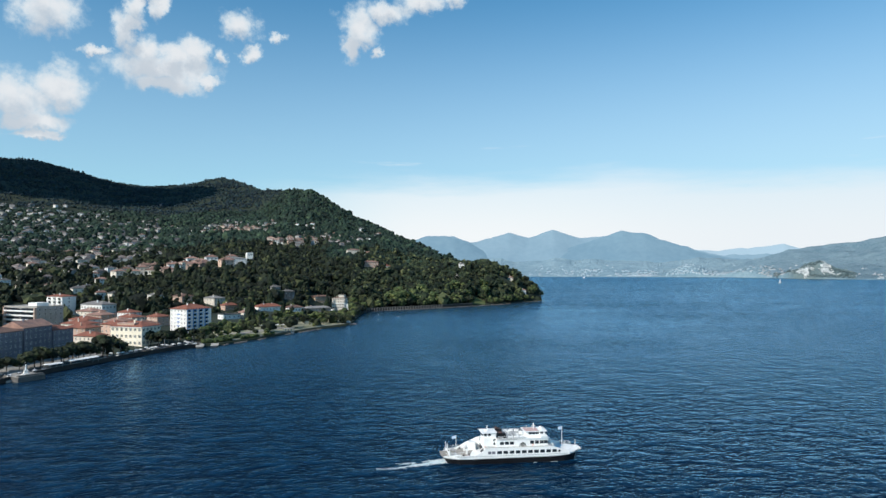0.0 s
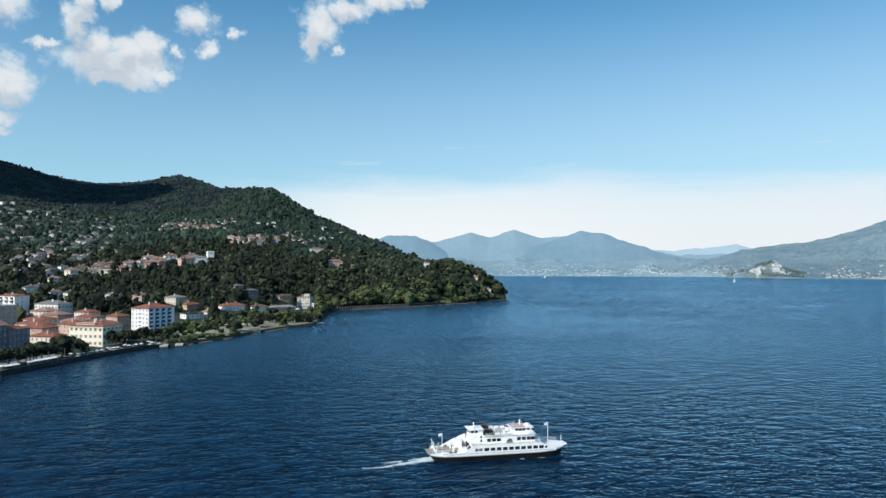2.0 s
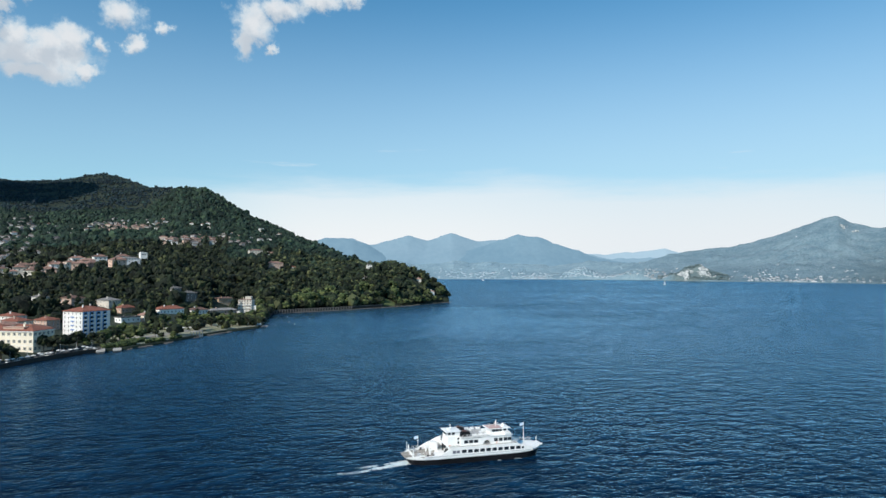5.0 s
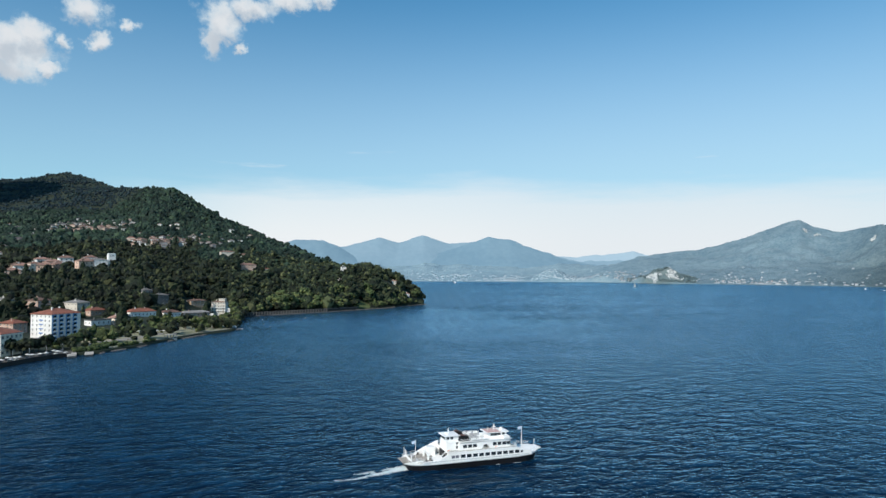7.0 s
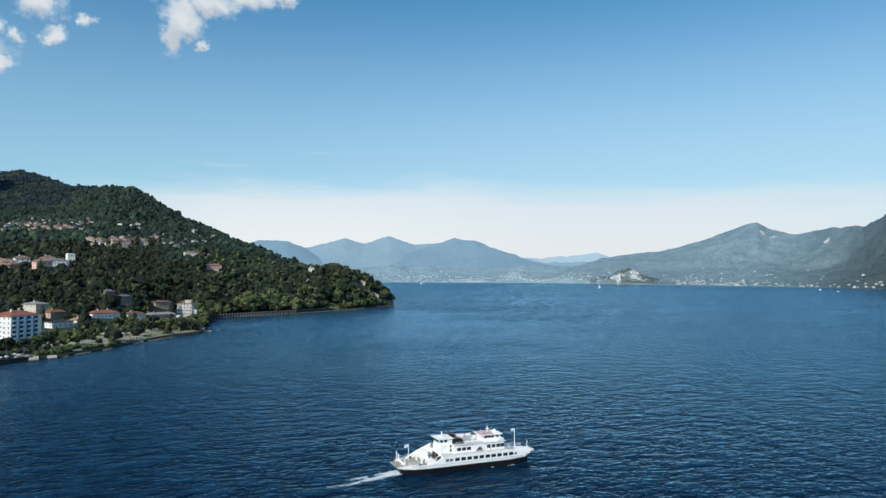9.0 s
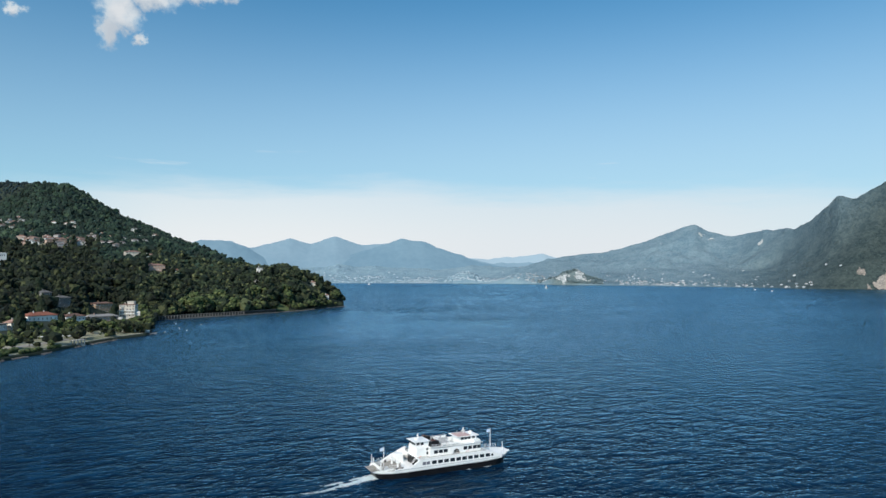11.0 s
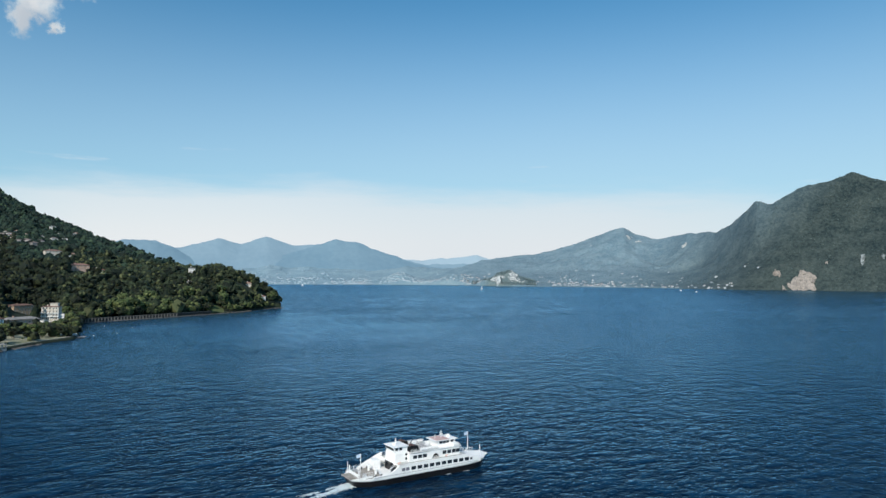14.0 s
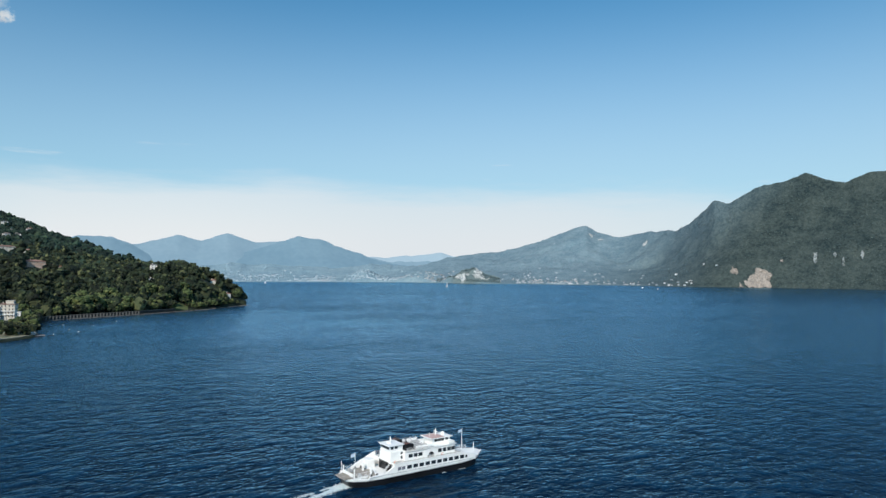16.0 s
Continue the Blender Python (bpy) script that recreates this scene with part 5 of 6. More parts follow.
def tall_tree_meshes(height, spread, leaves, clumps=26, point=1.0):
    """A cypress, poplar or cedar: clumps stacked round a straight stem."""
    t = np.sort(gen.uniform(0.08, 1.0, clumps))
    taper = spread * (1.05 - t ** point * 0.95)
    a = np.arange(clumps) * 2.4 + gen.uniform(-0.4, 0.4, clumps)
    centres = np.stack([taper * 0.45 * np.cos(a), taper * 0.45 * np.sin(a), height * (0.06 + 0.90 * t)], -1)
    sizes = np.maximum(taper * 0.62, spread * 0.14)
    crown = arrays_mesh("crown", *clump_arrays(centres, sizes, BALL, 0.4, 1.25), leaves)
    return mesh_of("trunk", rod((0, 0, -0.5), (0, 0, height * 0.8), height * 0.022, height * 0.006, 7), BARK), crown


KINDS = {
    "broad": [broad_tree_meshes(h, s, LEAVES, 36) for h, s in ((10, 4.8), (12, 5.6), (8.5, 4.4))],
    "park": [broad_tree_meshes(h, s, LEAVES_PARK, 36) for h, s in ((11, 5.6), (13, 6.2), (9, 4.8))],
    "cedar": [tall_tree_meshes(17, 4.6, NEEDLES, 34, 1.0), tall_tree_meshes(14, 3.6, NEEDLES, 30, 1.1)],
    "poplar": [tall_tree_meshes(13, 1.9, LEAVES_HEADLAND, 26, 2.4), tall_tree_meshes(11, 1.6, LEAVES, 24, 2.2)],
    "shrub": [broad_tree_meshes(3.2, 2.4, LEAVES, 18), broad_tree_meshes(2.4, 2.2, LEAVES_PARK, 16)],
}
WORDS = {
    "broad": ("broadleaf_tree", "dark green broadleaf tree", "tree"), "park": ("park_tree", "light green broadleaf tree by the lake", "tree"),
    "cedar": ("conifer_tree", "tall dark conifer with a tapering crown", "tree"), "poplar": ("poplar_tree", "slender upright tree by the shore", "tree"),
    "shrub": ("shrub", "rounded dark green garden shrub", "shrub"),
}
TREE_SPOTS = []


def plant(kind, x, y, size=1.0, group="trees by the shore"):
    trunk_me, crown_me = rng.choice(KINDS[kind])
    name, words, category = WORDS[kind]
    t = empty(name, x, y, ground_z(x, y), rng.uniform(0, 360))
    s = size * rng.uniform(0.85, 1.2)
    t.scale = (s * rng.uniform(0.9, 1.1), s * rng.uniform(0.9, 1.1), s)
    share("trunk", trunk_me, t, pose(0, 0, 0))
    share("crown", crown_me, t, pose(0, 0, 0))
    TREE_SPOTS.append((x, y))
    return tagged(t, words, category, group)


def polar(b, r):
    return r * math.sin(radians(b)), r * math.cos(radians(b))


def shore_at(b):
    return float(np.interp(b, BEARING, SHORE))


def clear_of_houses(x, y, gap=9.0):
    return all((x - u) ** 2 + (y - v) ** 2 > gap * gap for u, v, _ in HOUSE_SPOTS)


# open ground in the woods: bearings and distances
FIELDS = [(2.4, 3.9, 950, 980), (-12.6, -9.6, 1370, 1398), (-14.6, -13.0, 1392, 1412)]


def in_field(b, r):
    return sum(((b > f[0]) & (b < f[1]) & (r > f[2]) & (r < f[3])) for f in FIELDS) > 0


# along the promenade
for b, off, kind, size in (
        (-30.0, 17, "broad", 0.9), (-29.2, 15, "broad", 0.9), (-28.7, 20, "broad", 0.85), (-28.2, 20, "broad", 0.85), (-27.7, 20, "broad", 0.8), (-27.2, 19, "broad", 0.9),
        (-26.8, 17, "broad", 0.95), (-26.3, 14, "broad", 0.8), (-25.6, 20, "cedar", 0.75), (-25.9, 17, "broad", 1.0), (-25.2, 24, "broad", 0.9), (-24.6, 13, "broad", 0.85), (-24.3, 14, "shrub", 1.5), (-22.0, 22, "broad", 0.75),
        (-21.6, 20, "broad", 0.85), (-21.2, 25, "broad", 0.9), (-20.9, 22, "broad", 0.8), (-20.4, 30, "broad", 0.7), (-19.4, 25, "broad", 0.8), (-18.9, 27, "broad", 0.75), (-18.5, 30, "park", 0.7), (-18.0, 36, "broad", 0.8),
        (-22.6, 30, "broad", 0.9), (-23.0, 40, "cedar", 0.7), (-19.8, 23, "shrub", 1.4), (-20.0, 28, "shrub", 1.5), (-18.8, 20, "shrub", 1.4)):
    plant(kind, *polar(b, shore_at(b) + off), size * (1.25 if b > -26 else 1.0), "trees on the promenade")
for k in range(15):                                        # a row before the waterfront houses
    b = -35.0 + 0.58 * k + rng.uniform(-0.15, 0.15)
    plant("broad", *polar(b, shore_at(b) + 23.0 + rng.uniform(-3, 3)), rng.uniform(0.6, 0.95), "trees on the promenade")
# the park on the point
for k in range(50):
    b = rng.uniform(-18.3, -8.0)
    off = rng.choice((rng.uniform(12, 45), rng.uniform(45, 130)))
    x, y = polar(b, shore_at(b) + off)
    if clear_of_houses(x, y, 10) and not (-160 < x < -120 and 640 < y < 668):
        plant(rng.choice(("park", "park", "shrub", "shrub", "broad")), x, y, rng.uniform(0.45, 0.7), "trees in the lakeside park")
for k in range(16):                                        # the clipped double row behind the beach
    plant("park", -152 + 2.9 * k + rng.uniform(-0.6, 0.6), 640 + 1.1 * k + rng.uniform(-1, 1), 0.66, "trees in the lakeside park")
for k, (x, y) in enumerate(((-97, 631), (-94, 632), (-91, 633), (-88, 634), (-85, 634), (-82.5, 635), (-93, 640), (-88, 642), (-84, 641), (-98, 638), (-101, 636))):
    plant("poplar" if k % 3 else "broad", x, y, 0.95, "trees on the tip of the point")
for k in range(26):                                        # along the bay behind the point
    x, y = polar(rng.uniform(-7.5, -6.3), rng.uniform(690, 850))
    if float(land(x, y)[0]) > 0.8 and clear_of_houses(x, y, 9):
        plant(rng.choice(("broad", "park", "shrub")), x, y, rng.uniform(0.6, 0.95), "trees by the bay")
# the shore of the headland, with a meadow among the trees
for k in range(230):
    b = rng.uniform(-6.2, 8.2)
    r0 = shore_at(b)
    x, y = polar(b, r0 + rng.uniform(9 if b < 2.6 else 3, 20 + 60 * max(0.15, 1 - abs(b - 0) / 9)))
    if not clear_of_houses(x, y, 15 if b < -3 else 9) or in_field(b, math.hypot(x, y)):
        continue
    lightness = 0.75 if (-3.6 < b < -0.4 or b > 3) else 0.25
    plant("park" if rng.random() < lightness else rng.choice(("broad", "broad", "cedar") if b < 1 else ("broad", "park")), x, y, rng.uniform(0.85, 1.4) if b < 4 else rng.uniform(0.55, 0.8), "trees on the headland shore")


# tall dark conifers among the houses and at the foot of the wood
for k in range(64):
    x, y = polar(rng.uniform(-35, -9), rng.uniform(640, 980))
    if clear_of_houses(x, y, 12) and float(land(x, y)[0]) > 5:
        plant(rng.choice(("cedar", "cedar", "poplar")), x, y, rng.uniform(0.85, 1.3), "conifers among the houses")


def field(b0, b1, r0, r1, material, label, category):
    """A clearing that follows the slope."""
    b, r = np.meshgrid(np.linspace(b0, b1, 24), np.linspace(r0, r1, 9))
    r = r + grain(b * 40, r, 30, 2, 61) * 5
    x, y = r * np.sin(np.radians(b)), r * np.cos(np.radians(b))
    z = land(x.ravel(), y.ravel()).reshape(x.shape) + 0.35
    i = np.arange(8)[:, None] * 24 + np.arange(23)[None, :]
    faces = np.stack([i, i + 1, i + 25, i + 24], -1).reshape(-1, 4)
    return tagged(sheet("field", np.stack([x, y, z], -1).reshape(-1, 3), faces, material), label, category, kind="structure")


def forest(name, count, b0, b1, r0, r1, size, material, label, form=land, density=None, conifers=0.0, clumps=2, gap=10.0, squash=0.95, bare=()):
    """Woods as one mass: uneven crowns in pairs, standing on the slope."""
    b = gen.uniform(b0, b1, count)
    low = np.interp(b, BEARING, SHORE) + 14 if form is land else 0
    r = np.sqrt(gen.uniform(np.maximum(r0, low) ** 2, r1 ** 2, count))
    x, y = r * np.sin(np.radians(b)), r * np.cos(np.radians(b))
    keep = np.ones(count, bool)
    if density:
        keep &= gen.random(count) < density(b, r)
    if form is land:
        for u, v, g in HOUSE_SPOTS:
            back = max(1.0, math.hypot(u, v))
            far = 0.45 if back > 1300 else 1.0
            for step, radius in ((0, max(gap, g * 0.5) * far), (g * 0.5 + 5, max(7.0, g * 0.46) * far), (g * 0.5 + 17, max(5.0, g * 0.36) * far)) if g > 8 else ((0, 9.0), (16, 9.0)):
                keep &= (x - u * (1 - step / back)) ** 2 + (y - v * (1 - step / back)) ** 2 > radius * radius
    if form is land:
        keep &= ~in_field(b, r)
    for u, v, radius in bare:
        keep &= (x - u) ** 2 + (y - v) ** 2 > radius * radius
    x, y = x[keep], y[keep]
    z = form(x, y)
    x, y, z = x[z > 1.2], y[z > 1.2], z[z > 1.2]
    s = size * gen.uniform(0.5, 1.3, len(x)) * (1 + 0.45 * np.clip(grain(x, y, 70, 2, 31), -0.6, 1)) * np.where(gen.random(len(x)) < 0.12, 1.5 if clumps > 2 else 1.4, 1.0)
    tall = gen.random(len(x)) < conifers * np.where(grain(x, y, 60, 2, 51) > 0.05, 2.2, 0.25) * (np.degrees(np.arctan2(x, y)) < 4)
    verts, faces, used = [], [], 0
    for k in range(clumps):
        # the first ball is the body of the crown, the others sit on it and break its outline
        a = gen.uniform(0, math.tau, len(x))
        out, up = (0.0, 0.85) if k == 0 else (0.62 if clumps < 6 else 0.78, 1.0)
        reach = s * out * gen.uniform(0.6, 1.15, len(x)) * np.where(tall, 0.35, 1.0)
        rise = s * (up + (gen.uniform(-0.35, 0.55, len(x)) if k else 0) + np.where(tall, 0.42 * k * min(1.0, 3 / max(1, clumps - 1)), 0.0))
        v, f = clump_arrays(np.stack([x + reach * np.cos(a), y + reach * np.sin(a), z + rise], -1), s * (0.95 if k == 0 else 1.0) * (gen.uniform(*((0.38, 0.66) if clumps < 6 else (0.26, 0.52)), len(x)) if k else 1.0), BALL, 0.40, squash)
        verts.append(v), faces.append(f + used)
        used += len(v)
    ob = sheet(name, np.concatenate(verts), np.concatenate(faces), material)
    return tagged(ob, label, "forest", kind="stuff")


def town_gaps(b, r):
    """Fewer trees among the houses and on the flat ground by the shore."""
    flat = np.interp(b, BEARING, R_TOWN)
    thick = np.where(r < flat, np.where(b < -17.5, 0.05, 0.12), 1.0)
    thick = np.where((b < -26) & (r < 1000), 0.55, thick)
    thick = np.where((b > -10) & (r > 1110), 0.0, thick)
    thick = np.where((b < -23) & (r > 1000) & (r < 2400), 0.92, thick)
    # the terrace of red roofs and the hillside villages stand clear of the woods
    thick = np.where((b > -26.7) & (b < -16.6) & (r > 955) & (r < 1085), 0.10, thick)
    thick = np.where((b > -15.4) & (b < -9.5) & (r > 1345) & (r < 1540), 0.35, thick)
    return thick


forest("forest_slope", 10000, -37, 3.5, 560, 1400, 4.4, LEAVES, "dense dark mixed wood on the lower slope", density=town_gaps, conifers=0.3, clumps=6)
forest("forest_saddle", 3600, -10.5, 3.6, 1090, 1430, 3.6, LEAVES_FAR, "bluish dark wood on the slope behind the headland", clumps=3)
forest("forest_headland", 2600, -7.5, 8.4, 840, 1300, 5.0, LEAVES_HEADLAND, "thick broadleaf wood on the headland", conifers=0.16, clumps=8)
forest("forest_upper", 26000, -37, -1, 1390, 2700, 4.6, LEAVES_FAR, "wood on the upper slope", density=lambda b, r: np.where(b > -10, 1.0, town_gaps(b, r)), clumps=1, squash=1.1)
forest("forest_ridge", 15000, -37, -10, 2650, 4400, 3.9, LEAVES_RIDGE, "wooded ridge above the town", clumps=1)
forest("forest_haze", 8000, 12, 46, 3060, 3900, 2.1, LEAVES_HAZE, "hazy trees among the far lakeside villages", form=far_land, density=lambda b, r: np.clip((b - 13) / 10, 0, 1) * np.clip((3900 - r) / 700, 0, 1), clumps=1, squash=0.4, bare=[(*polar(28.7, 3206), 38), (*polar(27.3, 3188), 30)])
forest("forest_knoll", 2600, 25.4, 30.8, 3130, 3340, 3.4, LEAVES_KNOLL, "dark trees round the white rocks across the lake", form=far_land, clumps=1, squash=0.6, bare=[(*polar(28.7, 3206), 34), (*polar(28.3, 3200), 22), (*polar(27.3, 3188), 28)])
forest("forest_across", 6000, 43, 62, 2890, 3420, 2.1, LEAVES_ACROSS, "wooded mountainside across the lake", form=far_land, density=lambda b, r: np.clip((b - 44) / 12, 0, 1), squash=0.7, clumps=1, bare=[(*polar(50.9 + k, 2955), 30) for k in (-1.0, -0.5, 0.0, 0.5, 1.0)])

MEADOW = surface("meadow", (0.120, 0.150, 0.052), (0.050, 0.075, 0.028), 0.08, 0.95, fine=0.5)
TERRACE = surface("dry_terrace", (0.30, 0.27, 0.19), (0.12, 0.13, 0.08), 0.08, 0.95, fine=0.5)
for k, (b0, b1, r0, r1) in enumerate(FIELDS):
    field(b0, b1, r0, r1, TERRACE if k else MEADOW, "dry terraced field among hillside houses" if k else "green meadow above the headland road", "field" if k else "meadow")

forest("park_thicket", 900, -17.8, -7.6, 500, 760, 2.3, LEAVES_PARK, "light green thickets and bushes of the lakeside park", density=lambda b, r: np.where(r - np.interp(b, BEARING, SHORE) > 62, 0.50, 0.02), clumps=5, gap=8.0)

# ---- waterfront ----


def strip(name, b0, b1, off0, off1, lift, material, label, category, form=land, low=None, step=0.12):
    """A band along the shore, from off0 to off1 metres inland; with low it is a wall down to that height."""
    b = np.arange(b0, b1 + step, step)
    base = np.interp(b, BEARING, SHORE)
    rows = []
    for off in (off0, off1):
        x, y = (base + off) * np.sin(np.radians(b)), (base + off) * np.cos(np.radians(b))
        rows.append(np.stack([x, y, np.full(len(b), lift) if low is not None else form(x, y) + lift], -1))
    if low is not None:
        rows = [rows[0] * (1, 1, 0) + (0, 0, low), rows[0], rows[1], rows[1] * (1, 1, 0) + (0, 0, low)]
    else:
        rows = [rows[0] - (0, 0, 0.4), rows[0], rows[0] * 0.5 + rows[1] * 0.5, rows[1], rows[1] - (0, 0, 0.4)]
    w = len(b)
    i = np.arange(len(rows) - 1)[:, None] * w + np.arange(w - 1)[None, :]
    faces = np.stack([i, i + 1, i + w + 1, i + w], -1).reshape(-1, 4)
    return tagged(sheet(name, np.concatenate(rows), faces, material), label, category, kind="structure")


strip("quay_wall", -44, -18.8, -0.7, 0.8, 2.55, QUAY_STONE, "dark stone quay wall along the promenade", "quay wall", low=-2.0)
strip("pavement", -44, -18.8, 0.8, 9.0, 0.35, PAVING, "pale paved lakeside promenade", "promenade")
strip("road", -44, -18.8, 9.4, 16.5, 0.22, ASPHALT, "lakeside asphalt road", "road")
strip("kerb", -44, -18.8, 9.0, 9.4, 0.42, STONE, "stone kerb beside the road", "kerb")
strip("square", -44, -25.6, 16.7, 44.0, 0.20, surface("square_paving", (0.26, 0.25, 0.235), (0.16, 0.155, 0.145), 0.15, 0.9, fine=0.4), "grey paved square before the waterfront houses", "square")
strip("beach", -18.8, -6.8, -5.0, 11.0, 0.25, surface("beach_stones", (0.56, 0.52, 0.44), (0.32, 0.29, 0.24), 0.3, 0.95, bump=0.3, fine=0.5), "pale stony beach below the park", "beach")
strip("lawn", -18.2, -7.4, 11.2, 70.0, 0.20, LAWN, "dry mown grass of the lakeside park", "lawn")
strip("path", -18.2, -12.5, 36.0, 46.0, 0.42, PAVING, "pale gravel path through the park", "path")
strip("road_wall", -6.35, 2.8, -0.8, 0.8, 3.9, QUAY_STONE, "stone wall carrying the road round the headland", "retaining wall", low=-2.0)
strip("shore_road", -6.35, 2.8, 0.8, 6.5, 2.6, ASPHALT, "narrow road round the headland", "road")
strip("road_parapet", -6.35, 2.8, -0.75, -0.35, 4.7, STONE, "low pale parapet on the road wall", "parapet", low=3.7)
buttress_me = mesh_of("buttress", add_box(prism([(-1.3, -2.0), (0.4, -2.0), (0.4, 4.2), (-0.5, 4.2)], "y", -0.7, 0.7), -0.8, 0.4, -0.9, 0.9, 4.1, 4.4), surface("buttress_stone", (0.17, 0.165, 0.15), (0.10, 0.096, 0.09), 0.4, 0.9))
for k in range(30):
    b = -6.1 + 0.22 * k
    x, y = polar(b, shore_at(b) - 0.6)
    ob = share("buttress", buttress_me, None, pose(x, y, 0, 0, 0, 90 - b + 180 + 180))
    tagged(ob, "pale stone buttress of the road wall", "buttress", "buttresses of the road wall")

# rocks at the foot of the beach, in uneven heaps
count = 900
b = gen.uniform(-19, -6.8, count)
heaps = grain(b * 60, b * 0, 40, 3, 71)
b, heaps = b[heaps > 0.02], heaps[heaps > 0.02]
count = len(b)
r = np.interp(b, BEARING, SHORE) + gen.normal(0.5, 2.6, count) - 3.0 * heaps
x, y = r * np.sin(np.radians(b)), r * np.cos(np.radians(b))
stones = clump_arrays(np.stack([x, y, np.full(count, 0.25)], -1), gen.uniform(0.2, 1.0, count) ** 1.5, BALL, 0.4, 0.55)
tagged(sheet("shore_stones", *stones, STONE), "grey boulders strewn along the beach", "boulders", kind="stuff")
count = 500
b = gen.uniform(-6, 8.7, count)
r = np.interp(b, BEARING, SHORE) + gen.uniform(-3, -0.5, count)
stones = clump_arrays(np.stack([r * np.sin(np.radians(b)), r * np.cos(np.radians(b)), np.full(count, 0.1)], -1), gen.uniform(0.4, 1.4, count), BALL, 0.35, 0.6)
tagged(sheet("headland_stones", *stones, STONE), "dark boulders at the foot of the headland", "boulders", kind="stuff")

# pier with a white monument
pier = empty("pier", -199.5, 325.8, 0, -27)
part("pier_wall", box(-18, 14, -6.8, 6.8, -3, 2.5, 0.15), STONE, pier, "dark stone sides")
part("pier_deck", box(-17.6, 13.6, -6.4, 6.4, 2.5, 2.62), PAVING, pier, "pale paved top")
part("lower_step", box(-18, 9, -9.6, -6.8, -3, 0.9, 0.1), CONCRETE, pier, "low concrete landing step")
part("parapet", box(11.2, 13.4, -6.3, 6.3, 2.6, 3.3, 0.05), STONE, pier)
for k in range(6):
    part("bollard", rod((-14 + 5 * k, -6.0, 2.6), (-14 + 5 * k, -6.0, 3.3), 0.28, 0.22, 10), STEEL, pier)
tagged(pier, "stone pier with a pale paved top", "pier")
m = empty("monument", -191.5, 321.5, 2.62, 42)
part("steps", add_box(add_box(box(-3, 3, -3, 3, 0, 0.4), -2.5, 2.5, -2.5, 2.5, 0.4, 0.8), -2.0, 2.0, -2.0, 2.0, 0.8, 1.2), PLASTER_WHITE, m)
part("pedestal", add_box(prism([(-1.6, 1.2), (1.6, 1.2), (1.0, 4.6), (-1.0, 4.6)], "y", -1.4, 1.4), -1.2, 1.2, -1.2, 1.2, 4.6, 5.0), PLASTER_WHITE, m)
part("column", add_rod(rod((0, 0, 5.0), (0, 0, 9.6), 0.42, 0.32, 12), (0, 0, 9.6), (0, 0, 10.4), 0.6, 0.3, 12), PLASTER_WHITE, m)
m.scale = (0.72, 0.72, 0.52)
tagged(m, "white stone monument column on the pier", "monument")

# awnings on the promenade
for b, length, words in ((-29.1, 9, "short white canopy on posts"), (-27.2, 21, "long white canopy on posts")):
    x, y = polar(b, shore_at(b) + 2.6)
    c = empty("canopy", x, y, ground_z(x, y) + 0.35, 90 + b + 12)
    part("cloth", prism([(-2.2, 2.7), (0, 3.3), (2.2, 2.7), (2.2, 2.55), (0, 3.15), (-2.2, 2.55)], "x", -length / 2, length / 2), PLASTER_WHITE, c)
    for k in range(int(length // 4) + 1):
        for side in (-1.9, 1.9):
            part("post", rod((-length / 2 + 0.5 + 4 * k, side, 0), (-length / 2 + 0.5 + 4 * k, side, 2.7), 0.06), STEEL, c)
    tagged(c, words, "canopy")


def car(paint, words):
    c = empty("parked_car")
    body = part("body", prism([(-2.1, 0.35), (2.05, 0.35), (2.1, 0.75), (1.2, 0.92), (-1.9, 0.98), (-2.15, 0.8)], "y", -0.85, 0.85), paint, c)
    part("cabin", prism([(-1.75, 0.95), (0.95, 0.92), (0.3, 1.45), (-1.3, 1.48)], "y", -0.74, 0.74), GLASS, c)
    part("roof", prism([(-1.3, 1.46), (0.3, 1.44), (0.2, 1.52), (-1.2, 1.54)], "y", -0.72, 0.72), paint, c)
    for px in (-1.35, 1.35):
        for py in (-0.8, 0.8):
            wheel = part("wheel", rod((px, py - 0.1, 0.32), (px, py + 0.1, 0.32), 0.32, segments=12), SHIP_BLACK, c)
            part("rim", rod((px, py - 0.12, 0.32), (px, py + 0.12, 0.32), 0.18, segments=10), STEEL, wheel)
    for py in (-0.6, 0.6):
        part("headlight", box(2.0, 2.12, py - 0.18, py + 0.18, 0.62, 0.76, 0.02), PLASTER_WHITE, body)
    return tagged(c, words, "car", "cars parked on the promenade")


CARS = [car(SHIP_WHITE, "white hatchback parked by the lake"), car(surface("silver_paint", (0.5, 0.51, 0.52), (0.42, 0.43, 0.44), 1.0, 0.3, metal=0.6), "silver hatchback parked by the lake"), car(surface("dark_paint", (0.03, 0.035, 0.05), (0.02, 0.024, 0.034), 1.0, 0.3), "dark blue hatchback parked by the lake")]
for k in range(44):
    b = -32.5 + 0.31 * k + rng.uniform(-0.05, 0.05)
    if abs(b + 27) < 1.6 or abs(b + 28.6) < 0.7 or rng.random() < 0.15:
        continue
    x, y = polar(b, shore_at(b) + 4.2 + rng.choice((0, 0, 6.8)))
    copy_thing(rng.choice(CARS), pose(x, y, ground_z(x, y) + 0.36, 0, 0, 90 - b - 10 + rng.choice((0, 180))))
for c in CARS:
    for child in c.children_recursive:
        bpy.data.objects.remove(child)
    bpy.data.objects.remove(c)

